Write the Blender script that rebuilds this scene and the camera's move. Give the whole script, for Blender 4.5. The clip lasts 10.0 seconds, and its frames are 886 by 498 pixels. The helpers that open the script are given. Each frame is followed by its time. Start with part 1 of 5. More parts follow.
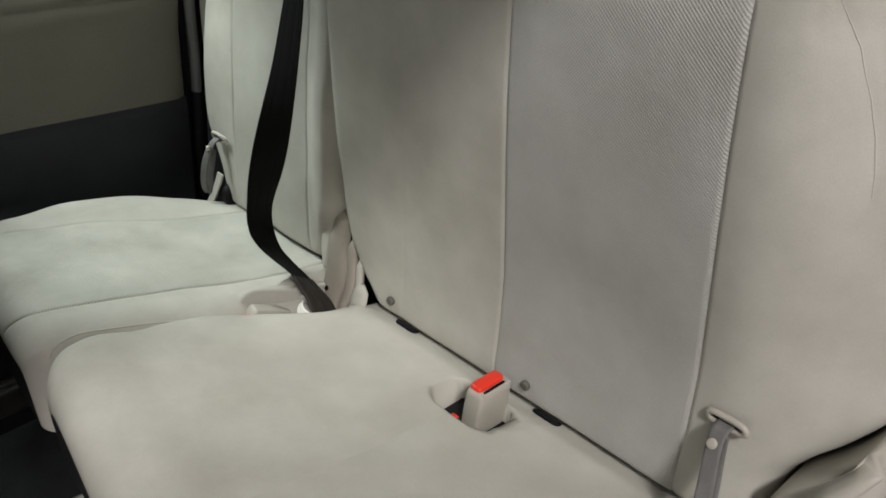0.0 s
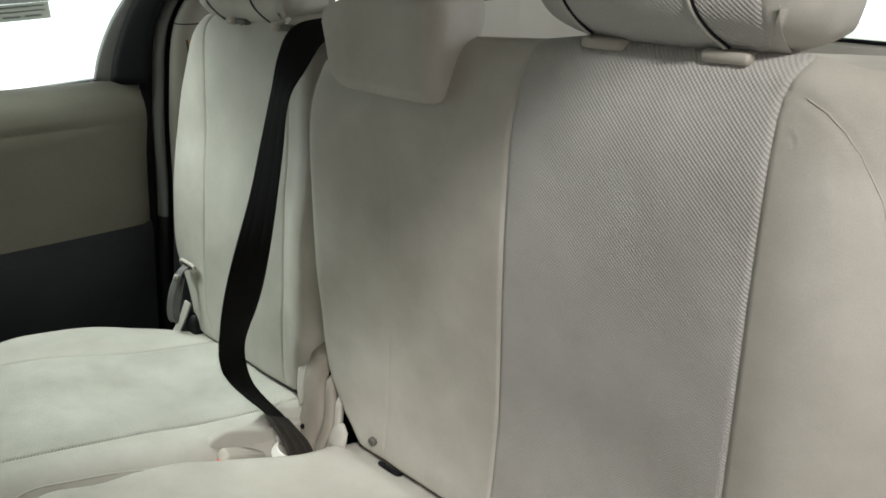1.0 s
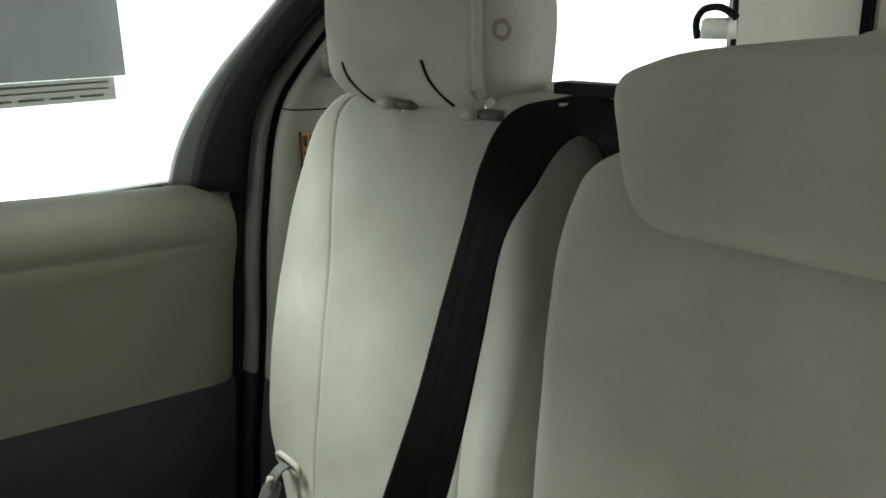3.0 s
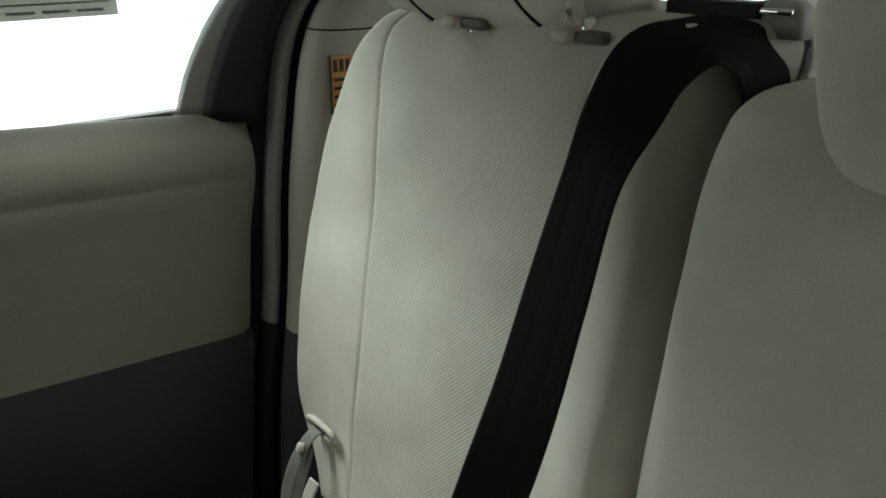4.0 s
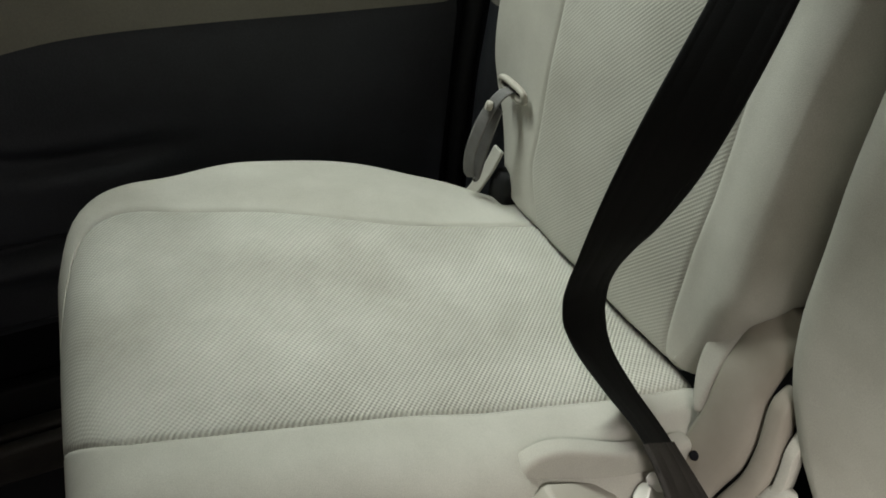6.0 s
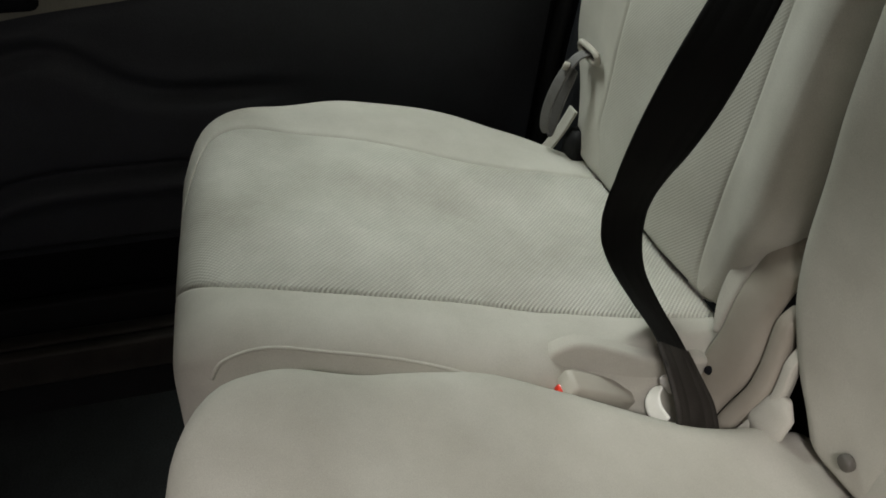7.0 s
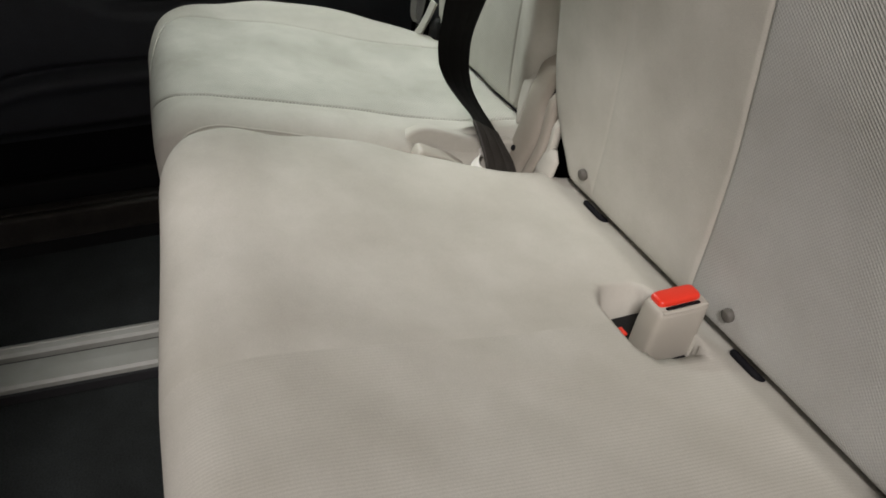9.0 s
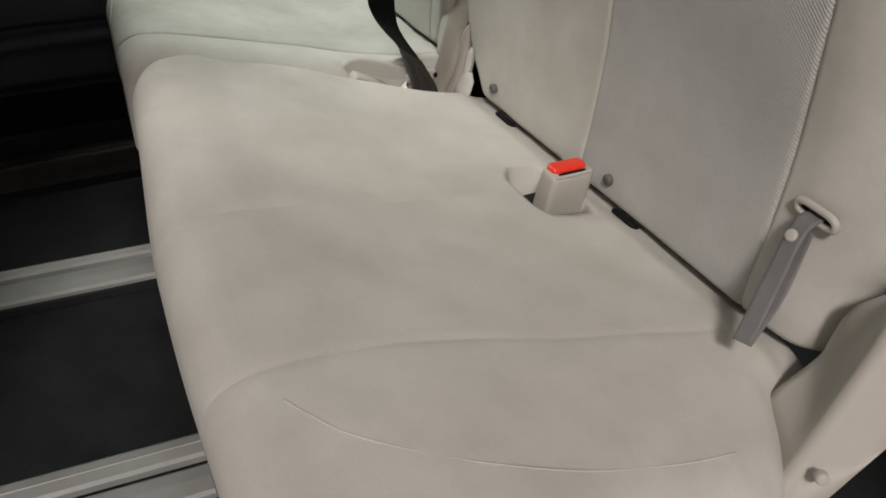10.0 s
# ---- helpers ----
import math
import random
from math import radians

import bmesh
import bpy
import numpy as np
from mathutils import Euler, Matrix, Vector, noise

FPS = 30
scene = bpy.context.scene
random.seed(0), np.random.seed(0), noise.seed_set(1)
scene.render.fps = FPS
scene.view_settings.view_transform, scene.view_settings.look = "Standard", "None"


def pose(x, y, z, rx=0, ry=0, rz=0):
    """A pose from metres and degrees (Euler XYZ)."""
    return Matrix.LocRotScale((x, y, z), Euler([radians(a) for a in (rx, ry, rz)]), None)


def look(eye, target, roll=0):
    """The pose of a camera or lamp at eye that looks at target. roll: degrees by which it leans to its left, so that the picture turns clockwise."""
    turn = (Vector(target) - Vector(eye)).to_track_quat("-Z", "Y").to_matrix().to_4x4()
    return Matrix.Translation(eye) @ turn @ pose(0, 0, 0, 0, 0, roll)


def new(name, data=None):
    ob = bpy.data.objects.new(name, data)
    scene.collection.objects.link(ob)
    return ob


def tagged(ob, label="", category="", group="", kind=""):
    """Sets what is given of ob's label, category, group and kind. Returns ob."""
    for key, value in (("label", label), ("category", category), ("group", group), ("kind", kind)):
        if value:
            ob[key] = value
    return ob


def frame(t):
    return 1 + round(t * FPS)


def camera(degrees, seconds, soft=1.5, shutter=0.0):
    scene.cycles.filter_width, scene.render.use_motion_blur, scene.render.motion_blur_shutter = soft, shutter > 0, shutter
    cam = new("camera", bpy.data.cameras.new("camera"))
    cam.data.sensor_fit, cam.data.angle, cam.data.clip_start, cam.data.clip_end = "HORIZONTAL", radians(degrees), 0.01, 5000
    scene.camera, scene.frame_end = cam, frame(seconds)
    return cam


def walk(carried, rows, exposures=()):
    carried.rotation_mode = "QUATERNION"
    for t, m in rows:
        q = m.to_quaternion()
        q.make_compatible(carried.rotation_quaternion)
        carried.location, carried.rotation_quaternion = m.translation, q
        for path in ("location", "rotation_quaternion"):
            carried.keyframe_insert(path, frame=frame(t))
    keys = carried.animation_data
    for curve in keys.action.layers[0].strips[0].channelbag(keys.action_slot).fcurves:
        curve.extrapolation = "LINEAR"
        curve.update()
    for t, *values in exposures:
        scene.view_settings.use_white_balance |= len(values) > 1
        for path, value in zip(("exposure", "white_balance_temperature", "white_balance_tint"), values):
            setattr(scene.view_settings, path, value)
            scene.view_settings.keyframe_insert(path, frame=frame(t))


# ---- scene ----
cam = camera(56.0, 10.0, soft=1.7)
PATH = [
    (0, (0.7822, -0.5655, 0.9321), (-0.4812, 0.5065, 0.0023), -2.21),
    (0.5, (0.7521, -0.5710, 0.9562), (-0.5047, 0.6090, 0.1575), -1.28),
    (1, (0.7162, -0.5565, 0.9525), (-0.5475, 0.6636, 0.2284), -1.30),
    (1.5, (0.6178, -0.4935, 0.9298), (-0.6817, 0.6906, 0.2094), -2.05),
    (2, (0.4978, -0.4306, 0.9074), (-0.8520, 0.7208, 0.2274), -2.65),
    (2.5, (0.3852, -0.3881, 0.8936), (-1.0138, 0.7598, 0.3145), -2.00),
    (2.7, (0.3310, -0.3727, 0.8928), (-1.0748, 0.7844, 0.3500), -1.45),
    (3.8, (0.1547, -0.3743, 0.8845), (-1.1987, 0.8412, 0.3358), 0.05),
    (4, (0.1407, -0.3561, 0.8769), (-1.2001, 0.8033, 0.1928), -0.18),
    (4.5, (0.1191, -0.3277, 0.8244), (-1.1940, 0.6955, -0.0915), -0.68),
    (5, (0.1140, -0.3407, 0.7975), (-1.1825, 0.5706, -0.2506), -0.21),
    (5.5, (0.1145, -0.3500, 0.7722), (-1.2037, 0.4486, -0.3389), -0.17),
    (5.7, (0.1246, -0.3499, 0.7589), (-1.2227, 0.3946, -0.3548), 0.03),
    (6.8, (0.2572, -0.3626, 0.7434), (-1.2330, 0.0972, -0.3418), 0.94),
    (7, (0.2864, -0.3660, 0.7370), (-1.2175, 0.0792, -0.3355), 1.27),
    (7.5, (0.3777, -0.3683, 0.7420), (-1.1350, 0.0441, -0.3311), 2.03),
    (8, (0.4758, -0.3667, 0.7349), (-1.0417, 0.0707, -0.3214), 1.95),
    (8.5, (0.5692, -0.3853, 0.7351), (-0.9281, 0.1136, -0.3229), 1.33),
    (9, (0.6779, -0.4251, 0.7517), (-0.7805, 0.1479, -0.3229), 1.39),
    (9.5, (0.7721, -0.4551, 0.7551), (-0.6555, 0.1771, -0.3275), 1.27),
    (10, (0.8645, -0.4941, 0.7465), (-0.5383, 0.2017, -0.3297), 1.55),
]
EXPO = [(0.0, -0.18, 6350, 14), (0.5, -0.08, 6350, 13), (1.5, 0.10, 6400, 12), (2.5, 0.30, 6400, 10), (3.3, -0.05, 6400, 10), (4.0, -0.20, 6400, 10), (4.5, 0.33, 6500, 9), (5.5, -0.10, 6550, 11), (7.0, -0.60, 6550, 15), (7.6, -0.42, 6520, 16), (8.3, -0.20, 6500, 17), (10.0, -0.2, 6500, 18)]
walk(cam, [(t, look(eye, target, roll)) for t, eye, target, roll in PATH], EXPO)

# ---- world and light ----
world = bpy.data.worlds.new("world")
scene.world = world
world.use_nodes = True
wn = world.node_tree.nodes
sky = wn.new("ShaderNodeTexSky")
sky.sky_type = "NISHITA"
sky.sun_disc = False
sky.sun_elevation = radians(43.5)
sky.sun_rotation = radians(119)
sky.air_density, sky.dust_density, sky.ozone_density = 1.0, 4.0, 0.6
wn["Background"].inputs["Strength"].default_value = 0.038
world.node_tree.links.new(sky.outputs["Color"], wn["Background"].inputs["Color"])

sun = new("sun", bpy.data.lights.new("sun", "SUN"))
sun.data.energy, sun.data.angle, sun.data.color = 2.8, radians(8), (1.0, 0.97, 0.92)
sun.matrix_world = look((8, -4.5, 8.7), (0, 0, 0))

# daylight of the sky in the upper part of the far side window
pane = new("window_light", bpy.data.lights.new("window_light", "AREA"))
pane.data.shape, pane.data.size, pane.data.size_y, pane.data.energy, pane.data.color = "RECTANGLE", 0.30, 0.06, 1.5, (0.90, 1.0, 0.92)
pane.data.spread = radians(64)
pane.matrix_world = look((-0.69, -0.23, 1.10), (-0.35, -0.12, 0.40))
# lamp added at the unseen near side quarter opening to brighten the rear trim
side = new("quarter_fill", bpy.data.lights.new("quarter_fill", "AREA"))
side.data.shape, side.data.size, side.data.size_y, side.data.energy, side.data.color = "RECTANGLE", 0.55, 0.40, 4.6, (0.97, 1.0, 1.0)
side.matrix_world = look((0.79, 0.70, 0.92), (-0.30, 0.95, 0.85))


# ---- materials ----
def material(name, color, rough=0.8, metal=0.0, grain=0.0, grain_scale=900.0, stain=0.06, stain_scale=9.0, bump=0.0, spec=0.3):
    """A surface with fine grain in colour and relief, and faint wide stains."""
    m = bpy.data.materials.new(name)
    m.use_nodes = True
    n, l = m.node_tree.nodes, m.node_tree.links
    b = n["Principled BSDF"]
    b.inputs["Roughness"].default_value, b.inputs["Metallic"].default_value = rough, metal
    b.inputs["Specular IOR Level"].default_value = spec
    tc = n.new("ShaderNodeTexCoord")
    wide = n.new("ShaderNodeTexNoise")
    wide.inputs["Scale"].default_value, wide.inputs["Detail"].default_value, wide.inputs["Roughness"].default_value = stain_scale, 5, 0.6
    fine = n.new("ShaderNodeTexNoise")
    fine.inputs["Scale"].default_value, fine.inputs["Detail"].default_value = grain_scale, 2
    for t in (wide, fine):
        l.new(tc.outputs["Object"], t.inputs["Vector"])
    hsv = n.new("ShaderNodeMix")
    hsv.data_type = "RGBA"
    lo = tuple(c * (1 - stain) * k for c, k in zip(color, (1.0, 0.985, 0.955)))
    hi = tuple(min(1, c * (1 + stain)) for c in color)
    hsv.inputs["A"].default_value, hsv.inputs["B"].default_value = (*lo, 1), (*hi, 1)
    ramp = n.new("ShaderNodeMapRange")
    ramp.inputs["From Min"].default_value, ramp.inputs["From Max"].default_value = 0.3, 0.7
    l.new(wide.outputs["Fac"], ramp.inputs["Value"])
    l.new(ramp.outputs["Result"], hsv.inputs["Factor"])
    last = hsv.outputs["Result"]
    if grain:
        g = n.new("ShaderNodeMix")
        g.data_type, g.blend_type = "RGBA", "MULTIPLY"
        g.inputs["Factor"].default_value = grain
        l.new(last, g.inputs["A"])
        cr = n.new("ShaderNodeMapRange")
        cr.inputs["From Min"].default_value, cr.inputs["From Max"].default_value = 0.25, 0.75
        cr.inputs["To Min"].default_value, cr.inputs["To Max"].default_value = 0.4, 1.3
        l.new(fine.outputs["Fac"], cr.inputs["Value"])
        l.new(cr.outputs["Result"], g.inputs["B"])
        last = g.outputs["Result"]
    l.new(last, b.inputs["Base Color"])
    if bump:
        bp = n.new("ShaderNodeBump")
        bp.inputs["Strength"].default_value, bp.inputs["Distance"].default_value = bump, 0.001
        l.new(fine.outputs["Fac"], bp.inputs["Height"])
        l.new(bp.outputs["Normal"], b.inputs["Normal"])
    return m


def weave(name, color, pitch=0.0036, angle=35.0, plane="XZ", depth=0.5, spec=0.25, cross=0.3, dim=0.84, stain=0.10):
    """Upholstery with a diagonal rib weave, ribs broken by finer cross threads."""
    m = material(name, color, rough=0.82, grain=0.25, grain_scale=1400, stain=stain, spec=spec)
    n, l = m.node_tree.nodes, m.node_tree.links
    b = n["Principled BSDF"]
    tc = n.new("ShaderNodeTexCoord")
    sep = n.new("ShaderNodeSeparateXYZ")
    l.new(tc.outputs["Object"], sep.inputs["Vector"])
    u, v = (sep.outputs[plane[0]], sep.outputs[plane[1]])

    def wave(ca, cb, p):
        f = 2 * math.pi / p
        a1, a2 = n.new("ShaderNodeMath"), n.new("ShaderNodeMath")
        a1.operation, a2.operation = "MULTIPLY", "MULTIPLY_ADD"
        l.new(u, a1.inputs[0])
        a1.inputs[1].default_value = ca * f
        l.new(v, a2.inputs[0])
        a2.inputs[1].default_value = cb * f
        l.new(a1.outputs[0], a2.inputs[2])
        s = n.new("ShaderNodeMath")
        s.operation = "SINE"
        l.new(a2.outputs[0], s.inputs[0])
        return s.outputs[0]

    c, s = math.cos(radians(angle)), math.sin(radians(angle))
    rib = wave(s, c, pitch)
    thread = wave(c, -s, pitch * 0.9)
    mix = n.new("ShaderNodeMath")
    mix.operation = "MULTIPLY_ADD"
    l.new(thread, mix.inputs[0])
    mix.inputs[1].default_value = cross
    l.new(rib, mix.inputs[2])
    bp = n.new("ShaderNodeBump")
    bp.inputs["Strength"].default_value, bp.inputs["Distance"].default_value = depth, 0.0006
    l.new(mix.outputs[0], bp.inputs["Height"])
    l.new(bp.outputs["Normal"], b.inputs["Normal"])
    shade = n.new("ShaderNodeMapRange")
    shade.inputs["From Min"].default_value, shade.inputs["From Max"].default_value = -1.3, 1.3
    shade.inputs["To Min"].default_value, shade.inputs["To Max"].default_value = dim, 2.0 - dim - 0.06
    l.new(mix.outputs[0], shade.inputs["Value"])
    old = b.inputs["Base Color"].links[0].from_socket
    mul = n.new("ShaderNodeMix")
    mul.data_type, mul.blend_type = "RGBA", "MULTIPLY"
    mul.inputs["Factor"].default_value = 1.0
    l.new(old, mul.inputs["A"])
    l.new(shade.outputs["Result"], mul.inputs["B"])
    l.new(mul.outputs["Result"], b.inputs["Base Color"])
    return m


SEAT = (0.45, 0.44, 0.395)
M_cloth = material("seat cloth", SEAT, rough=0.85, grain=0.2, grain_scale=1500, stain=0.13, stain_scale=8, bump=0.25, spec=0.2)
M_weave = weave("ribbed seat cloth", (0.43, 0.43, 0.405), plane="XZ", angle=43, pitch=0.0027, depth=0.34, dim=0.915, cross=0.35)
M_weave_left = weave("ribbed seat cloth mirrored", (0.44, 0.435, 0.39), plane="XZ", angle=-45, pitch=0.0027, depth=0.18, dim=0.942)
M_weave_flat = weave("ribbed cushion cloth", (0.44, 0.435, 0.39), plane="XY", angle=45, pitch=0.0030, depth=0.45, dim=0.86, stain=0.17)
M_weave_seat = weave("ribbed cloth of the wide cushion", SEAT, plane="XY", angle=90, pitch=0.0032, depth=0.09, dim=0.972, cross=0.15)
M_plastic = material("beige plastic", (0.38, 0.36, 0.315), rough=0.5, stain=0.04, grain_scale=600, bump=0.12, spec=0.4)
M_hinge = material("brownish hinge cover", (0.29, 0.265, 0.225), rough=0.55, stain=0.08, stain_scale=20, grain_scale=600, bump=0.12, spec=0.35)
M_trim = material("grey beige trim", (0.29, 0.275, 0.24), rough=0.6, grain=0.15, stain=0.05, grain_scale=700, bump=0.2, spec=0.3)
M_panel = material("door panel vinyl", (0.215, 0.205, 0.172), rough=0.65, grain=0.15, stain=0.05, grain_scale=500, bump=0.25, spec=0.3)
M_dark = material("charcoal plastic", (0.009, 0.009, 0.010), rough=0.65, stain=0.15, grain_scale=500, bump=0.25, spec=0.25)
M_door = material("charcoal door trim", (0.040, 0.043, 0.050), rough=0.6, stain=0.2, stain_scale=5, grain=0.2, grain_scale=450, bump=0.3, spec=0.25)
M_sill = material("scuffed sill plastic", (0.034, 0.030, 0.026), rough=0.5, stain=0.3, stain_scale=18, grain=0.3, grain_scale=300, bump=0.2, spec=0.3)
M_black = material("black rubber", (0.007, 0.007, 0.009), rough=0.7, stain=0.1, spec=0.10)
M_sail = material("black window trim", (0.009, 0.010, 0.011), rough=0.65, stain=0.1, spec=0.12)
M_carpet = material("charcoal carpet", (0.014, 0.016, 0.016), rough=1.0, grain=0.7, stain=0.25, stain_scale=14, grain_scale=420, bump=0.8, spec=0.1)
M_rail = material("grey rail cover", (0.21, 0.217, 0.20), rough=0.45, stain=0.08, stain_scale=20, grain_scale=300, bump=0.1, spec=0.4)
M_belt = material("black webbing", (0.006, 0.006, 0.006), rough=0.75, stain=0.2, grain_scale=1800, grain=0.3, bump=0.3, spec=0.12)
M_sleeve = material("worn grey webbing sleeve", (0.026, 0.023, 0.020), rough=0.7, stain=0.25, stain_scale=60, grain_scale=900, grain=0.4, bump=0.4)
M_strap = material("grey strap webbing", (0.15, 0.147, 0.144), rough=0.75, stain=0.12, stain_scale=60, grain_scale=1300, grain=0.3, bump=0.4)
M_red = material("red button plastic", (0.72, 0.035, 0.015), rough=0.3, stain=0.05, spec=0.5)
M_chrome = material("chrome", (0.75, 0.75, 0.75), rough=0.12, metal=1.0, stain=0.02)
M_button = material("grey stud", (0.10, 0.095, 0.085), rough=0.5, stain=0.1)
M_ground = material("concrete", (0.62, 0.61, 0.59), rough=0.95, stain=0.1, stain_scale=1.5, grain_scale=60, grain=0.2)
M_body = material("silver body paint", (0.45, 0.45, 0.45), rough=0.35, stain=0.02, spec=0.5)
M_head = material("headliner", (0.55, 0.53, 0.48), rough=0.95, stain=0.04, grain_scale=700, bump=0.3, spec=0.1)
M_sticker = material("orange label", (0.45, 0.22, 0.05), rough=0.5, stain=0.05)
M_white = material("white cloth and plastic", (0.72, 0.71, 0.67), rough=0.6, stain=0.06, stain_scale=80)
M_paper = bpy.data.materials.new("backlit grey paper")
M_paper.use_nodes = True
_n, _l = M_paper.node_tree.nodes, M_paper.node_tree.links
_tl, _df, _mx = _n.new("ShaderNodeBsdfTranslucent"), _n.new("ShaderNodeBsdfDiffuse"), _n.new("ShaderNodeMixShader")
_ns, _cr = _n.new("ShaderNodeTexNoise"), _n.new("ShaderNodeMapRange")
_ns.inputs["Scale"].default_value = 30
_cr.inputs["To Min"].default_value, _cr.inputs["To Max"].default_value = 0.85, 1.0
_l.new(_ns.outputs["Fac"], _cr.inputs["Value"])
_l.new(_cr.outputs["Result"], _tl.inputs["Color"])
_df.inputs["Color"].default_value = (0.45, 0.46, 0.47, 1)
_mx.inputs["Fac"].default_value = 0.5
_tlc = _n.new("ShaderNodeMix")
_tlc.data_type, _tlc.blend_type = "RGBA", "MULTIPLY"
_tlc.inputs["Factor"].default_value = 1.0
_tlc.inputs["A"].default_value = (0.20, 0.20, 0.205, 1)
_l.new(_cr.outputs["Result"], _tlc.inputs["B"])
_l.new(_tlc.outputs["Result"], _tl.inputs["Color"])
_l.new(_df.outputs["BSDF"], _mx.inputs[1])
_l.new(_tl.outputs["BSDF"], _mx.inputs[2])
_l.new(_mx.outputs["Shader"], _n["Material Output"].inputs["Surface"])
M_return = material("grey window surround", (0.30, 0.31, 0.30), rough=0.6, stain=0.05)
M_welt = material("grey cloth welt", (0.165, 0.165, 0.16), rough=0.9, stain=0.06, grain=0.3, bump=0.3)
M_strip = M_paper.copy()
M_strip.node_tree.nodes["Mix"].inputs["A"].default_value = (0.80, 0.79, 0.74, 1)
# emissive white for the outdoor panels, in place of overexposed daylight
M_backdrop_glow = bpy.data.materials.new("glowing white backdrop")
M_backdrop_glow.use_nodes = True
M_backdrop_glow.node_tree.nodes["Principled BSDF"].inputs["Base Color"].default_value = (0.8, 0.8, 0.8, 1)
M_backdrop_glow.node_tree.nodes["Principled BSDF"].inputs["Emission Color"].default_value = (0.97, 1.0, 1.0, 1)
M_backdrop_glow.node_tree.nodes["Principled BSDF"].inputs["Emission Strength"].default_value = 1.6
M_ink = material("dark print", (0.03, 0.025, 0.02), rough=0.6)

M_pale = material("pale rear trim", (0.52, 0.50, 0.44), rough=0.6, stain=0.04, grain_scale=700, bump=0.15, spec=0.3)
M_glass = bpy.data.materials.new("tinted glass")
M_glass.use_nodes = True
_n, _l = M_glass.node_tree.nodes, M_glass.node_tree.links
_n.remove(_n["Principled BSDF"])
_tr, _gl, _mx, _fr = _n.new("ShaderNodeBsdfTransparent"), _n.new("ShaderNodeBsdfGlossy"), _n.new("ShaderNodeMixShader"), _n.new("ShaderNodeFresnel")
_tr.inputs["Color"].default_value = (0.80, 0.90, 0.84, 1)
_gl.inputs["Roughness"].default_value = 0.02
_l.new(_fr.outputs["Fac"], _mx.inputs["Fac"])
_l.new(_tr.outputs["BSDF"], _mx.inputs[1])
_l.new(_gl.outputs["BSDF"], _mx.inputs[2])
_l.new(_mx.outputs["Shader"], _n["Material Output"].inputs["Surface"])


# ---- mesh helpers ----
def mesh_part(name, verts, faces, mat, parent=None, label="", smooth=True):
    me = bpy.data.meshes.new(name)
    me.from_pydata([tuple(v) for v in verts], [], faces)
    me.validate()
    bm = bmesh.new()
    bm.from_mesh(me)
    bmesh.ops.remove_doubles(bm, verts=bm.verts, dist=1e-6)
    bmesh.ops.recalc_face_normals(bm, faces=bm.faces)
    bm.to_mesh(me)
    bm.free()
    if smooth:
        me.shade_smooth()
    me.materials.append(mat)
    ob = new(name, me)
    if parent is not None:
        ob.parent = parent
    if label:
        ob["label"] = label
    return ob


def part(name, bm, mat, parent=None, label="", smooth=True):
    me = bpy.data.meshes.new(name)
    bmesh.ops.recalc_face_normals(bm, faces=bm.faces)
    bm.to_mesh(me)
    bm.free()
    if smooth:
        me.shade_smooth()
    me.materials.append(mat)
    ob = new(name, me)
    if parent is not None:
        ob.parent = parent
    if label:
        ob["label"] = label
    return ob


def thing(name, at, label, category, group=""):
    """An empty at the base of a thing."""
    ob = new(name)
    ob.location = at
    ob.empty_display_size = 0.05
    bpy.context.view_layer.update()
    return tagged(ob, label, category, group)


def adopt(ob):
    """Lets parts keep world coordinates below a thing that is not at the origin."""
    for c in ob.children:
        c.matrix_parent_inverse = Matrix.Translation(ob.location).inverted()
    return ob


def box_bm(x0, x1, y0, y1, z0, z1, bevel=0.004, seg=2):
    bm = bmesh.new()
    bmesh.ops.create_cube(bm, size=1.0)
    bmesh.ops.scale(bm, vec=(x1 - x0, y1 - y0, z1 - z0), verts=bm.verts)
    bmesh.ops.translate(bm, vec=((x0 + x1) / 2, (y0 + y1) / 2, (z0 + z1) / 2), verts=bm.verts)
    if bevel:
        bmesh.ops.bevel(bm, geom=bm.edges[:], offset=bevel, segments=seg, profile=0.5, affect="EDGES")
    return bm


def cyl_bm(p0, p1, r, seg=20, bevel=0.0):
    p0, p1 = Vector(p0), Vector(p1)
    bm = bmesh.new()
    bmesh.ops.create_cone(bm, cap_ends=True, segments=seg, radius1=r, radius2=r, depth=(p1 - p0).length)
    if bevel:
        bmesh.ops.bevel(bm, geom=[e for e in bm.edges if len(e.link_faces) == 2 and any(len(f.verts) > 4 for f in e.link_faces)],
                        offset=bevel, segments=2, profile=0.5, affect="EDGES")
    q = (p1 - p0).to_track_quat("Z", "Y").to_matrix().to_4x4()
    bmesh.ops.transform(bm, matrix=Matrix.Translation((p0 + p1) / 2) @ q, verts=bm.verts)
    return bm


def lerp_table(table):
    """A smooth function through (s, value) pairs."""
    table = sorted(table)
    xs, ys = [a for a, _ in table], [b for _, b in table]

    def f(s):
        if s <= xs[0]:
            return ys[0]
        if s >= xs[-1]:
            return ys[-1]
        i = max(k for k in range(len(xs) - 1) if xs[k] <= s)
        u = (s - xs[i]) / (xs[i + 1] - xs[i])
        m0 = (ys[i + 1] - ys[max(i - 1, 0)]) / (xs[i + 1] - xs[max(i - 1, 0)])
        j = min(i + 2, len(xs) - 1)
        m1 = (ys[j] - ys[i]) / (xs[j] - xs[i])
        h = xs[i + 1] - xs[i]
        return ((2 * u**3 - 3 * u**2 + 1) * ys[i] + (u**3 - 2 * u**2 + u) * h * m0
                + (-2 * u**3 + 3 * u**2) * ys[i + 1] + (u**3 - u**2) * h * m1)
    return f


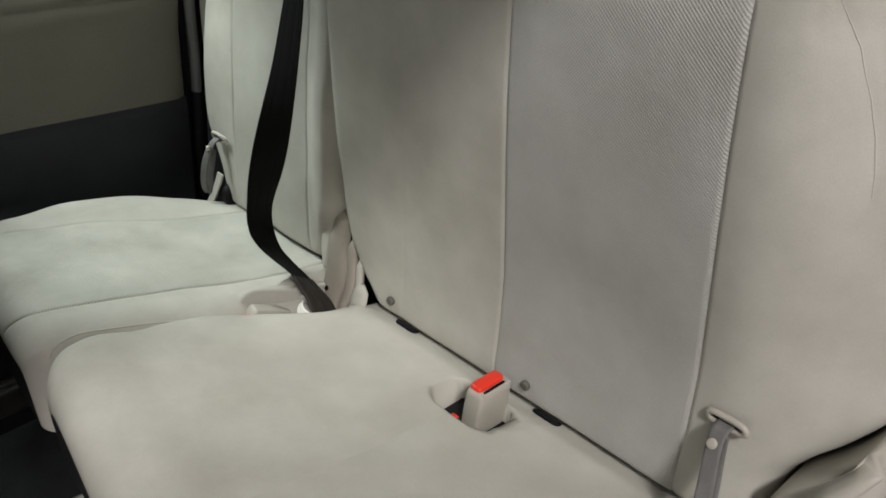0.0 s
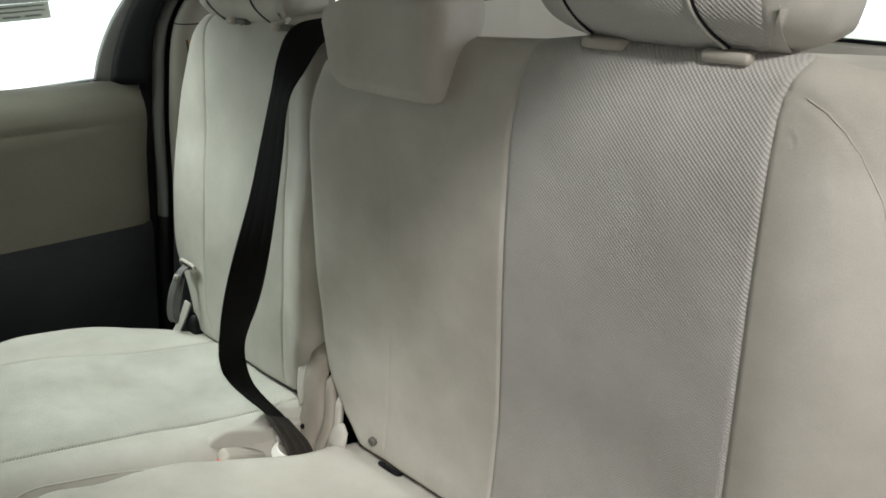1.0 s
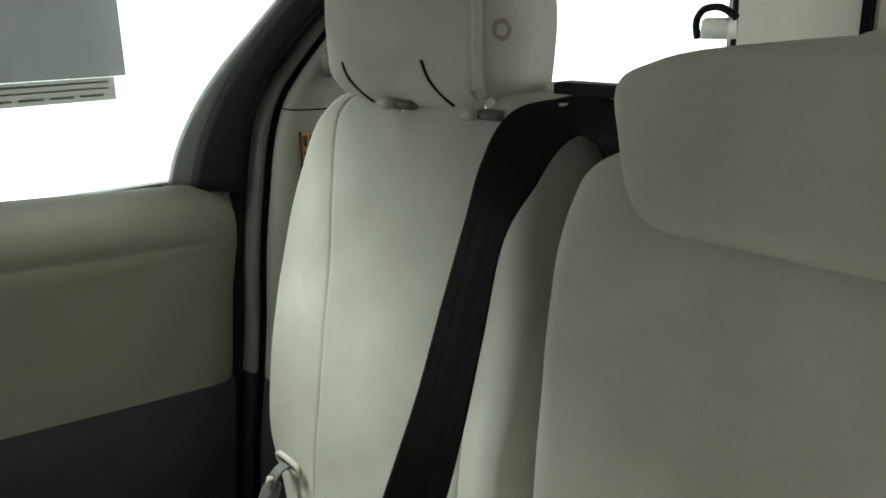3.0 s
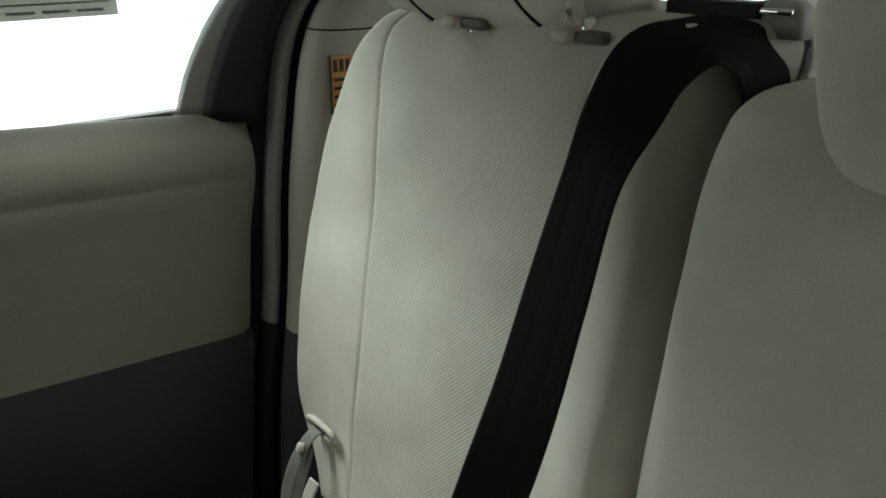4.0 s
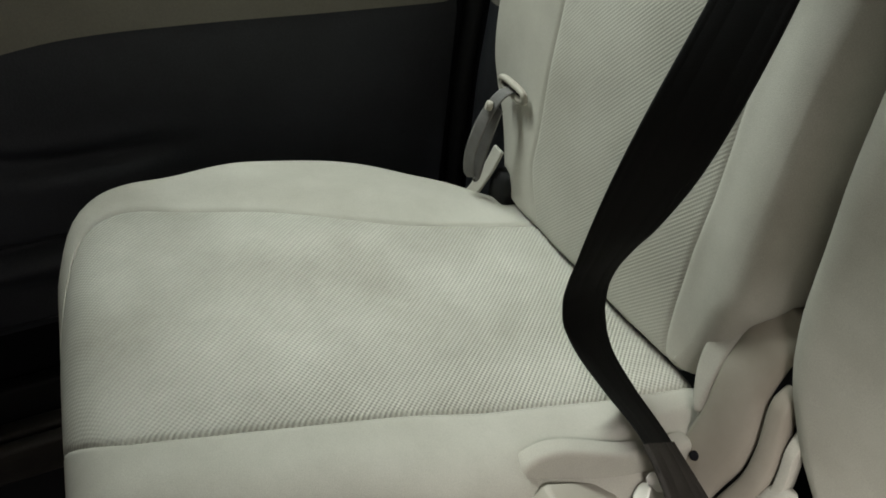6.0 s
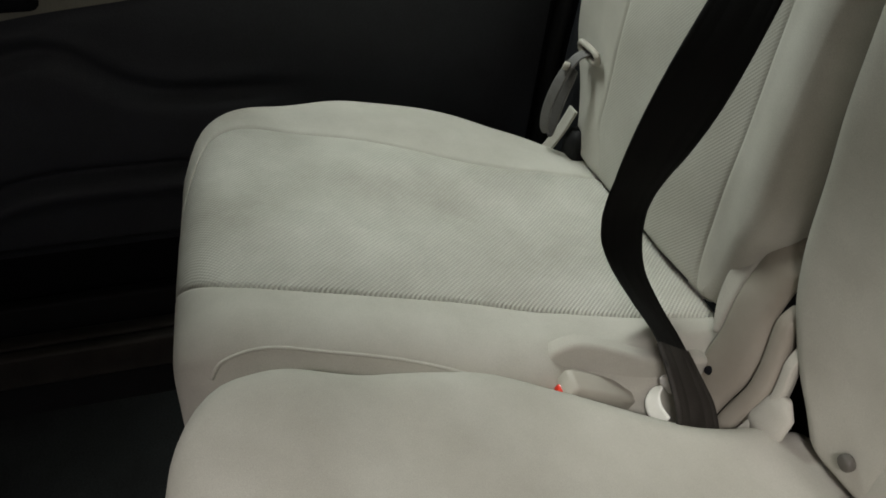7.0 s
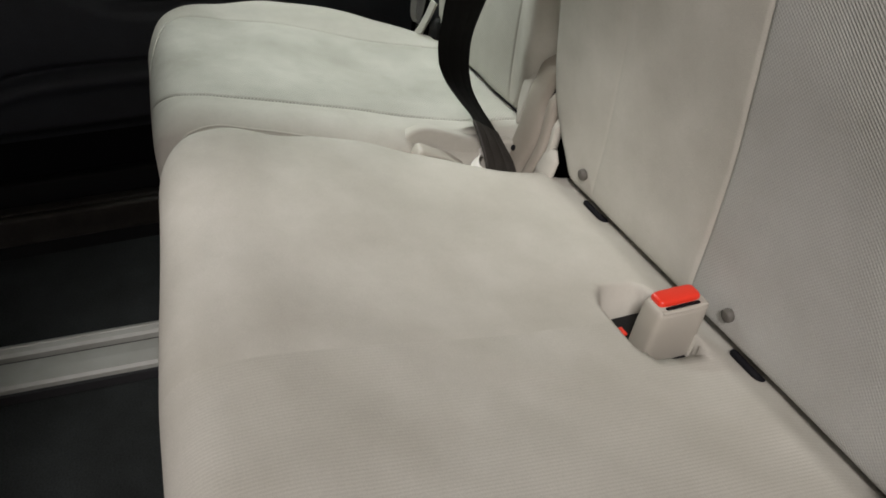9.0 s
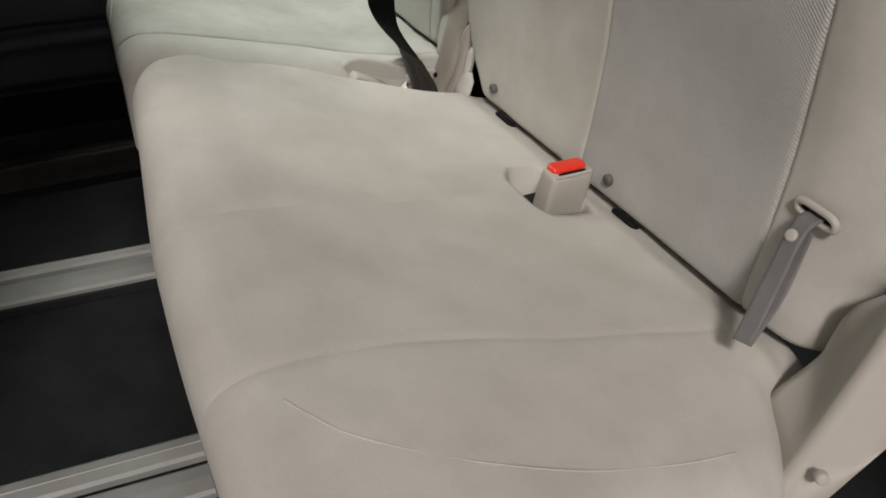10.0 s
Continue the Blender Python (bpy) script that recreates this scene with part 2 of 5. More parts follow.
def smoothstep(a, b, x):
    t = min(1.0, max(0.0, (x - a) / (b - a)))
    return t * t * (3 - 2 * t)


def pillow(s0, s1, lo, hi, top, thick, r, rs0, rs1, seams=(), ns=60, seg=14, groove=0.004, puff=0.003, place=None, side_taper=0.0, sigma=0.0014, rl=None, rr=None, depths=(), wobble=0.0, nr=7):
    """An upholstered body lofted along s. Across it runs a from lo(s) to hi(s); top(a, s) is the height of its front cover.
    r rounds the long edges, rs0 and rs1 the two ends. seams: functions of s at which the cover is stitched down.
    Gives the vertices and the faces of each cover panel, the last list being the rear."""
    rl, rr = rl or r, rr or r
    fixed = (rl, rr)
    round_left = rl if callable(rl) else lambda s: fixed[0]
    round_right = rr if callable(rr) else lambda s: fixed[1]
    levels = []
    for k in range(8):
        p = k / 8 * math.pi / 2
        levels.append((s0 + rs0 * (1 - math.cos(p)), rs0 * (1 - math.sin(p))))
    for k in range(ns + 1):
        levels.append((s0 + rs0 + (s1 - s0 - rs0 - rs1) * k / ns, 0.0))
    for k in range(7, -1, -1):
        p = k / 8 * math.pi / 2
        levels.append((s1 - rs1 * (1 - math.cos(p)), rs1 * (1 - math.sin(p))))
    near = (-0.012, -0.006, -0.003, -0.0013, 0.0, 0.0013, 0.003, 0.006, 0.012)
    verts, rows = [], []
    region = None
    for s, drop in levels:
        al, ah = lo(s) + drop * 0.8, hi(s) - drop * 0.8
        rl, rr = round_left(s), round_right(s)
        tl, th = al + rl, ah - rr
        pts, reg = [], []
        sm = [f(s) for f in seams]

        def height(a):
            h = top(a, s) - drop + wobble * (math.sin(31 * a + 9 * s + 1.3) * math.sin(23 * s - 7 * a) + 0.6 * math.sin(67 * a - 19 * s) * math.sin(53 * s + 13 * a + 2.1))
            for q, x in enumerate(sm):
                d = a - x
                deep = depths[q] if depths else 1.0
                h -= deep * groove * math.exp(-d * d / (2 * sigma * sigma)) + deep * puff * math.exp(-d * d / (2 * 0.012**2))
            return h
        hl, hh = height(tl), height(th)
        for k in range(4):
            pts.append((al + side_taper * (1 - k / 4), hl - rl - (max(thick - drop - rl, 0.004)) * (1 - k / 4)))
            reg.append(0)
        for k in range(7):
            p = k / 7 * math.pi / 2
            a = al + rl * (1 - math.cos(p))
            pts.append((a, height(a) - rl * (1 - math.sin(p))))
            reg.append(0)
        bounds = [tl] + sm + [th]
        for k in range(len(bounds) - 1):
            b0 = bounds[k] + (near[-1] if k > 0 else 0)
            b1 = bounds[k + 1] - (near[-1] if k < len(bounds) - 2 else 0)
            for j in range(seg):
                a = b0 + (b1 - b0) * j / seg
                pts.append((a, height(a)))
                reg.append(k)
            if k < len(bounds) - 2:
                for o in near[:-1]:
                    a = bounds[k + 1] + o
                    pts.append((a, height(a)))
                    reg.append(k if o < 0 else k + 1)
        last = len(bounds) - 2
        for k in range(nr, -1, -1):
            p = k / nr * math.pi / 2
            a = ah - rr * (1 - math.cos(p))
            pts.append((a, height(a) - rr * (1 - math.sin(p))))
            reg.append(last)
        for k in range(1, 5):
            pts.append((ah - side_taper * k / 4, hh - rr - (max(thick - drop - rr, 0.004)) * k / 4))
            reg.append(last)
        rows.append(list(range(len(verts), len(verts) + len(pts))))
        verts += [place(a, s, h) for a, h in pts]
        region = reg
    panels = [[] for _ in range(len(seams) + 1)]
    rear = []
    for i in range(len(rows) - 1):
        A, B = rows[i], rows[i + 1]
        for j in range(len(A) - 1):
            panels[region[j]].append((A[j], A[j + 1], B[j + 1], B[j]))
        rear.append((A[-1], A[0], B[0], B[-1]))
    rear.append(tuple(rows[0]))
    rear.append(tuple(reversed(rows[-1])))
    return verts, panels, rear


def used(verts, faces):
    """Only the vertices that these faces need."""
    index, out, nf = {}, [], []
    for f in faces:
        g = []
        for v in f:
            if v not in index:
                index[v] = len(out)
                out.append(verts[v])
            g.append(index[v])
        nf.append(tuple(g))
    return out, nf


def ribbon(stations, width, thick, n=60, woven=False):
    """A strap: stations are (centre, direction across). Gives a mesh with rounded-off thickness."""
    cs = [Vector(c) for c, _ in stations]
    ws = [Vector(w).normalized() for _, w in stations]

    def cr(P, u):
        i = min(int(u), len(P) - 2)
        t = u - i
        p0, p1, p2, p3 = P[max(i - 1, 0)], P[i], P[i + 1], P[min(i + 2, len(P) - 1)]
        return 0.5 * ((2 * p1) + (p2 - p0) * t + (2 * p0 - 5 * p1 + 4 * p2 - p3) * t * t + (3 * p1 - p0 - 3 * p2 + p3) * t**3)
    verts, faces = [], []
    rim = [(-0.47, 1), (-0.3, 0.75), (0, 0.7), (0.3, 0.75), (0.47, 1)]
    if woven:
        rim = [(-0.47, 1), (-0.40, 0.95), (-0.385, 0.68), (-0.37, 0.85), (-0.20, 0.80), (-0.185, 0.60), (-0.17, 0.78), (0.17, 0.78), (0.185, 0.60), (0.20, 0.80), (0.37, 0.85), (0.385, 0.68), (0.40, 0.95), (0.47, 1)]
    cross = [(-0.5, 0)] + rim + [(0.5, 0)] + [(a, -b) for a, b in reversed(rim)]
    m = len(cross)
    for k in range(n + 1):
        u = (len(cs) - 1) * k / n
        c, w = cr(cs, u), cr(ws, u).normalized()
        d = cr(cs, min(u + 0.02, len(cs) - 1.0001)) - cr(cs, max(u - 0.02, 0))
        nrm = d.cross(w).normalized()
        w = nrm.cross(d).normalized()
        for a, b in cross:
            verts.append(c + w * a * width + nrm * b * thick / 2)
    for k in range(n):
        for j in range(m):
            faces.append((k * m + j, k * m + (j + 1) % m, (k + 1) * m + (j + 1) % m, (k + 1) * m + j))
    faces.append(tuple(range(m)))
    faces.append(tuple(reversed(range(n * m, n * m + m))))
    return verts, faces


def tube(points, r, n=40, seg=10, closed=False):
    """A round bar through the points."""
    P = [Vector(p) for p in points]
    if closed:
        P = [P[-1]] + P + [P[0], P[1]]
    verts, faces = [], []

    def cr(i, t):
        p0, p1, p2, p3 = P[max(i - 1, 0)], P[i], P[i + 1], P[min(i + 2, len(P) - 1)]
        return 0.5 * ((2 * p1) + (p2 - p0) * t + (2 * p0 - 5 * p1 + 4 * p2 - p3) * t * t + (3 * p1 - p0 - 3 * p2 + p3) * t**3)
    first, count = (1, len(P) - 3) if closed else (0, len(P) - 1)
    line = []
    for k in range(n + (0 if closed else 1)):
        u = count * k / n
        i = min(int(u), count - 1)
        line.append(cr(first + i, u - i))
    L = len(line)
    up = Vector((0.3, 0.5, 0.8)).normalized()
    for k in range(L):
        d = (line[(k + 1) % L] if closed or k < L - 1 else line[k]) - (line[k - 1] if closed or k > 0 else line[k])
        d.normalize()
        a = d.cross(up).normalized()
        b = d.cross(a)
        for j in range(seg):
            q = 2 * math.pi * j / seg
            verts.append(line[k] + (a * math.cos(q) + b * math.sin(q)) * r)
    for k in range(L if closed else L - 1):
        k2 = (k + 1) % L
        for j in range(seg):
            faces.append((k * seg + j, k * seg + (j + 1) % seg, k2 * seg + (j + 1) % seg, k2 * seg + j))
    if not closed:
        faces.append(tuple(range(seg)))
        faces.append(tuple(reversed(range((L - 1) * seg, L * seg))))
    return verts, faces


def extrude_y(profile, ys, shift=None, close=False):
    """A profile of (x, z) carried along y; shift(x, z, y) moves single points."""
    verts, faces = [], []
    m = len(profile)
    for y in ys:
        for x, z in profile:
            verts.append(shift(x, z, y) if shift else (x, y, z))
    for i in range(len(ys) - 1):
        for j in range(m if close else m - 1):
            j2 = (j + 1) % m
            faces.append((i * m + j, i * m + j2, (i + 1) * m + j2, (i + 1) * m + j))
    if close:
        faces.append(tuple(range(m)))
        faces.append(tuple(reversed(range((len(ys) - 1) * m, len(ys) * m))))
    return verts, faces


def slab(x0, x1, y0, y1, z0, z1, name, mat, label, category="", bevel=0.0):
    return tagged(part(name, box_bm(x0, x1, y0, y1, z0, z1, bevel), mat, smooth=False), label, category, kind="structure")


# ---- the cabin ----
FLOOR_L = -0.53
slab(FLOOR_L, 0.70, -2.3, 1.3, -0.04, 0.0, "floor", M_carpet, "charcoal carpeted cabin floor with worn patches")
slab(-40, 40, -40, 40, -0.45, -0.40, "ground", M_ground, "pale sunlit concrete ground outside the car")
slab(-0.80, 0.665, -2.3, 1.3, 1.20, 1.24, "ceiling", M_head, "pale cloth headliner of the cabin")
slab(-0.80, -0.53, -2.3, 0.3, -0.22, -0.18, "step_floor", M_dark, "dark floor of the side step well")

# unseen slab, placed so its edge cuts the sun diagonally across the wide back
slab(0.56, 0.625, -2.3, 1.3, 1.165, 1.20, "roof_shade_rail", M_head, "unseen pale roof rail added to shade the upper wide seat back", bevel=0.01)
# added panels that glow white outside the windows
slab(-3.1, -3.0, -14, 16, -0.4, 2.6, "backdrop", M_backdrop_glow, "glowing white panel for the overexposed distance beyond the far side windows")
slab(-14.0, 14.0, 16.0, 16.1, -0.4, 9.0, "backdrop_rear", M_backdrop_glow, "glowing white panel for the overexposed distance behind the car")

# front end: unseen solid wall, added to keep out light from ahead
slab(-0.80, 0.80, -2.34, -2.30, -0.2, 1.24, "wall_front_block", M_dark, "unseen dark wall added to close off light from the front")


# sliding door at the far side: a lofted panel with sill, seam, dark lower half and pocket
split_line = lerp_table([(-1.40, 0.29), (-0.90, 0.37), (-0.58, 0.427), (-0.445, 0.441), (-0.36, 0.4505), (-0.25, 0.448), (-0.10, 0.4385), (0.07, 0.4285)])


def sill_rise(y):
    """The window sill climbs gently towards the front."""
    return 0.001 + 0.06 * min(0.6, 0.04 - y)


def zsplit(y):
    return split_line(y)


DOOR_REAR = 0.060


def rear_lean(z):
    return DOOR_REAR + (0.11 + 0.14 * smoothstep(0.5, 0.66, z)) * (z - 0.43)


def door_y(u, z):
    return -1.35 + (rear_lean(z) + 1.35) * u


def door_panel():
    door = thing("sliding_door", (-0.70, -0.6, -0.1), "closed sliding side door, beige vinyl above charcoal trim", "car door")
    us = [k / 90 for k in range(91)]
    # upper vinyl
    prof = [(-0.775, 0.672), (-0.762, 0.678), (-0.745, 0.679), (-0.725, 0.675), (-0.708, 0.664), (-0.697, 0.648), (-0.692, 0.63), (-0.6906, 0.6165),
            (-0.6913, 0.6145), (-0.6904, 0.6125), (-0.690, 0.60), (-0.688, 0.55), (-0.686, 0.5), (-0.685, 0.46), (-0.685, 0.0)]
    verts, faces = [], []
    m = len(prof)
    for u in us:
        for i, (x, z) in enumerate(prof):
            y = door_y(u, z if i < m - 1 else 0.43)
            if i == m - 1:
                z = zsplit(y) - 0.002
            if z > 0.6:
                z += sill_rise(y)
            end = smoothstep(0.985, 1.0, u)
            verts.append((x - 0.012 * end, y, z))
    for i in range(len(us) - 1):
        for j in range(m - 1):
            faces.append((i * m + j, i * m + j + 1, (i + 1) * m + j + 1, (i + 1) * m + j))
    mesh_part("upper_panel", verts, faces, M_panel, door, "grey-beige vinyl upper panel with a stitched seam")
    # lower dark trim with a shallow map pocket
    verts, faces = [], []
    n = 90
    fold_upper = lerp_table([(-1.35, 0.330), (-0.80, 0.340), (-0.68, 0.355), (-0.64, 0.368), (-0.572, 0.387), (-0.532, 0.384), (-0.492, 0.356), (-0.452, 0.333), (-0.364, 0.322), (0.07, 0.330)])
    fold_lower = lerp_table([(-1.35, 0.240), (-0.70, 0.215), (-0.649, 0.208), (-0.613, 0.219), (-0.553, 0.225), (-0.438, 0.224), (0.07, 0.222)])
    for u in us:
        for k in range(n + 1):
            v = k / n
            y = door_y(u, 0.43 - 0.3 * v)
            z = zsplit(y) * (1 - v) + 0.112 * v
            x = -0.690 + 0.004 * smoothstep(0, 0.06, v)
            pocket = 1 - smoothstep(-0.36, -0.24, y)
            upper, lower = fold_upper(y), fold_lower(y)
            x += 0.010 * smoothstep(upper + 0.04, upper, z) * pocket
            x -= 0.018 * pocket * math.exp(-((z - upper) / 0.013) ** 2)
            x -= 0.016 * pocket * math.exp(-((z - lower - 0.008) / 0.008) ** 2)
            x += 0.010 * pocket * math.exp(-((z - lower + 0.013) / 0.013) ** 2)
            x -= 0.03 * smoothstep(0.145, 0.118, z)
            verts.append((x, y, z))
    for i in range(len(us) - 1):
        for k in range(n):
            a = i * (n + 1) + k
            faces.append((a, a + 1, a + n + 2, a + n + 1))
    mesh_part("lower_panel", verts, faces, M_door, door, "charcoal lower trim with a moulded map pocket")
    part("pull_cup", box_bm(-0.700, -0.674, -0.700, -0.537, 0.434, 0.500, 0.010, 3), M_black, door, "black grab cup in the door panel")
    # outer skin and glass
    part("outer_skin", box_bm(-0.80, -0.785, -1.35, 0.09, -0.10, 0.68, 0.0), M_body, door, "painted outer skin", smooth=False)
    part("rear_edge", box_bm(-0.80, -0.702, 0.045, 0.068, 0.05, 0.625, 0.003), M_black, door, "black door end")
    glass = mesh_part("glass", [(-0.778, -1.35, 0.67), (-0.778, 0.02, 0.67), (-0.755, 0.34, 1.12), (-0.755, -1.35, 1.12)], [(0, 1, 2, 3)], M_glass, door, "pale green tinted window glass", smooth=False)
    glass.visible_shadow = False
    # glass channel, thin dark line on the sill
    bm = box_bm(-0.786, -0.7765, -1.35, 0.030, 0.664, 0.6765, 0.001)
    for vert in bm.verts:
        vert.co.z += sill_rise(vert.co.y)
    part("glass_channel", bm, M_black, door, "thin black glass channel")

    # window's rear frame: pale inner return and black sail trim, both leaning back
    zs = [0.668 + 0.45 * k / 30 for k in range(31)]
    ret = lerp_table([(0.66, 0.034), (0.675, 0.037), (0.719, 0.054), (0.770, 0.085), (0.815, 0.124), (0.865, 0.177), (0.95, 0.27), (1.12, 0.47)])
    sail = lerp_table([(0.66, 0.046), (0.668, 0.047), (0.717, 0.062), (0.784, 0.098), (0.830, 0.137), (0.870, 0.176), (0.95, 0.265), (1.12, 0.465)])
    edge = lerp_table([(0.66, 0.086), (0.70, 0.097), (0.750, 0.109), (0.795, 0.131), (0.840, 0.169), (0.868, 0.200), (0.95, 0.30), (1.12, 0.50)])

    def strip(name, plan, mat, label):
        v, f = [], []
        for z in zs:
            v += [(x, y + 0.002, z + 0.006) for x, y in plan(z)]
        m = len(plan(zs[0]))
        for i in range(len(zs) - 1):
            for j in range(m):
                f.append((i * m + j, i * m + (j + 1) % m, i * m + m + (j + 1) % m, i * m + m + j))
        f += [tuple(range(m)), tuple(reversed(range(len(v) - m, len(v))))]
        mesh_part(name, v, f, mat, door, label, smooth=True)
    strip("window_return", lambda z: [(-0.774, ret(z)), (-0.7745, ret(z) - 0.001), (-0.790, ret(z)), (-0.790, sail(z) + 0.03), (-0.762, sail(z) + 0.018), (-0.7465, sail(z) + 0.0005)], M_return, "grey window return")
    strip("sail_trim", lambda z: [(-0.745, sail(z)), (-0.731, sail(z) + 0.006), (-0.692, edge(z) - 0.008), (-0.684, edge(z)), (-0.705, edge(z) + 0.006), (-0.755, sail(z) + 0.02)], M_sail, "black quarter trim beside the window")
    part("frame_top", box_bm(-0.79, -0.72, -1.35, 0.40, 1.10, 1.20, 0.01), M_trim, door, "pale window header")
    adopt(door)


door_panel()
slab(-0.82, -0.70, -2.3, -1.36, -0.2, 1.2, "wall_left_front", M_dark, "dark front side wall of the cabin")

# door sill plates below the door
for k, (x0, x1, z0, z1, mat, lab) in enumerate([
        (-0.634, -0.614, -0.030, 0.020, M_sill, "scuffed brown-grey inner step ridge"),
        (-0.674, -0.648, -0.006, 0.012, M_sill, "scuffed dark outer sill plate"),
        (-0.715, -0.690, -0.18, 0.042, M_dark, "black rubber weather strip below the door"),
        # added black wall that hides the silver skin below the panel
        (-0.770, -0.722, -0.18, 0.135, M_black, "black rubber seal behind the foot of the door")]):
    tagged(part("sill_plate" if k < 2 else "weather_strip", box_bm(x0, x1, -1.6, 0.05, z0, z1, 0.005), mat), lab, "door sill", kind="structure")


# body side behind the door: seals, pillar trim, quarter window
def vertical_strip(name, path, mat, label, zs, wx):
    """path(z) gives the plan points of a strip, lofted upwards."""
    v, f = [], []
    m = len(path(zs[0]))
    for z in zs:
        v += [(x, y, z) for x, y in path(z)]
    for i in range(len(zs) - 1):
        for j in range(m - 1):
            f.append((i * m + j, i * m + j + 1, (i + 1) * m + j + 1, (i + 1) * m + j))
    return tagged(mesh_part(name, v, f, mat), label, "pillar trim", kind="structure")


bend_table = lerp_table([(-0.2, -0.060), (0.32, -0.022), (0.43, -0.006), (0.50, 0.003), (0.60, 0.012), (0.665, 0.022), (0.747, 0.038), (0.795, 0.060), (0.868, 0.130), (0.95, 0.225), (1.2, 0.53)])


def bend(z):
    """How far the pillar leans to the rear at a height."""
    return bend_table(z) - 0.006


ZS = [-0.15 + 1.35 * k / 60 for k in range(61)]
vertical_strip("door_seal", lambda z: [(-0.712, 0.070 + bend(z)), (-0.700, 0.070 + bend(z)), (-0.690, 0.075 + bend(z)), (-0.688, 0.081 + bend(z)), (-0.696, 0.086 + bend(z)), (-0.72, 0.088 + bend(z))],
               M_black, "black rubber door seal", ZS, 0)
vertical_strip("seal_welt", lambda z: [(-0.72, 0.086 + bend(z)), (-0.690, 0.084 + bend(z)), (-0.676, 0.088 + bend(z)), (-0.670, 0.092 + bend(z)), (-0.676, 0.099 + bend(z)), (-0.70, 0.104 + bend(z))],
               M_welt, "grey cloth-covered welt round the door opening", [z for z in ZS if z > 0.42], 0)
vertical_strip("seal_welt_low", lambda z: [(-0.72, 0.086 + bend(z)), (-0.690, 0.084 + bend(z)), (-0.676, 0.088 + bend(z)), (-0.670, 0.096 + bend(z)), (-0.676, 0.103 + bend(z)), (-0.70, 0.106 + bend(z))],
               M_dark, "dark welt at the foot of the door opening", [z for z in ZS if z <= 0.44], 0)
vertical_strip("welt_gap", lambda z: [(-0.70, 0.098 + bend(z)), (-0.675, 0.100 + bend(z)), (-0.652, 0.112 + bend(z))], M_black, "dark gap beside the pillar trim", ZS, 0)


def pillar_path(z):
    b = bend(z)
    return [(-0.668, 0.104 + b), (-0.655, 0.098 + b), (-0.640, 0.097 + b), (-0.628, 0.102 + b), (-0.618, 0.114 + b), (-0.6125, 0.135 + b), (-0.612, 0.20 + b), (-0.612, 0.34 + b * 0.5)]


vertical_strip("pillar_trim_low", pillar_path, M_door, "charcoal lower pillar trim", [z for z in ZS if z < 0.430] + [0.4320], 0)
vertical_strip("pillar_trim", pillar_path, M_trim, "grey-beige moulded pillar trim", [0.4320] + [z for z in ZS if 0.435 < z < 0.77] + [0.7745], 0)
vertical_strip("pillar_trim_top", pillar_path, M_trim, "grey-beige upper pillar trim above a joint", [0.7765] + [z for z in ZS if z > 0.78], 0)
vertical_strip("trim_joint", lambda z: [(x - 0.003, y + 0.002) for x, y in pillar_path(z)], M_black, "dark joint between the pillar trims", [0.770, 0.781], 0)

# warning label on the pillar trim
lab = thing("warning_label", (-0.611, 0.14, 0.70), "orange printed label stuck on the pillar trim", "label")
paper = part("paper", box_bm(-0.6112, -0.6085, 0.137, 0.200, 0.692, 0.750, 0.0), M_sticker, lab, smooth=False)
part("border", box_bm(-0.6112, -0.6088, 0.1345, 0.137, 0.690, 0.752, 0.0), M_ink, paper, "dark border", smooth=False)
for i in range(5):
    part("print_bar", box_bm(-0.6086, -0.6078, 0.139 + i * 0.008, 0.144 + i * 0.008, 0.734, 0.747, 0.0), M_ink, paper, "unreadable dark print", smooth=False)
for i in range(4):
    part("print_line", box_bm(-0.6086, -0.6078, 0.139, 0.19, 0.697 + i * 0.009, 0.7005 + i * 0.009, 0.0), M_ink, paper, "unreadable dark print", smooth=False)
adopt(lab)

# rear quarter: the side draws in towards the tailgate
QPLAN = [(-0.612, 0.30), (-0.600, 0.36), (-0.580, 0.43), (-0.548, 0.53), (-0.512, 0.64), (-0.478, 0.75), (-0.462, 0.82), (-0.452, 0.95), (-0.445, 1.08), (-0.442, 1.21)]


def quarter(name, i0, i1, z0, z1, mat, label, thick=0.05):
    pts = QPLAN[i0:i1 + 1]
    v, f = [], []
    n = len(pts)
    for z in (z0, z1):
        v += [(x, y, z) for x, y in pts] + [(x - thick, y, z) for x, y in reversed(pts)]
    m = 2 * n
    for j in range(m):
        f.append((j, (j + 1) % m, m + (j + 1) % m, m + j))
    for k in range(n - 1):
        f.append((k, k + 1, m - 2 - k, m - 1 - k))
        f.append((m + k, m + k + 1, 2 * m - 2 - k, 2 * m - 1 - k))
    return tagged(mesh_part(name, v, f, mat, smooth=False), label, "wall", kind="structure")


quarter("wall_left", 0, 9, -0.1, 0.772, M_pale, "grey-beige rear quarter trim")
quarter("wall_left_header", 0, 9, 1.02, 1.22, M_head, "pale header above the quarter window")
quarter("pillar_quarter", 0, 2, 0.772, 1.02, M_trim, "grey-beige pillar ahead of the quarter window")
quarter("pillar_rear", 6, 9, 0.772, 1.02, M_pale, "pale rear pillar trim", thick=0.010)
qg = tagged(mesh_part("window_1", [(-0.61, 0.42, 0.76), (-0.495, 0.83, 0.76), (-0.495, 0.83, 1.04), (-0.61, 0.42, 1.04)], [(0, 1, 2, 3)], M_glass, smooth=False), "tinted rear quarter window glass", "window", kind="structure")
qg.visible_shadow = False
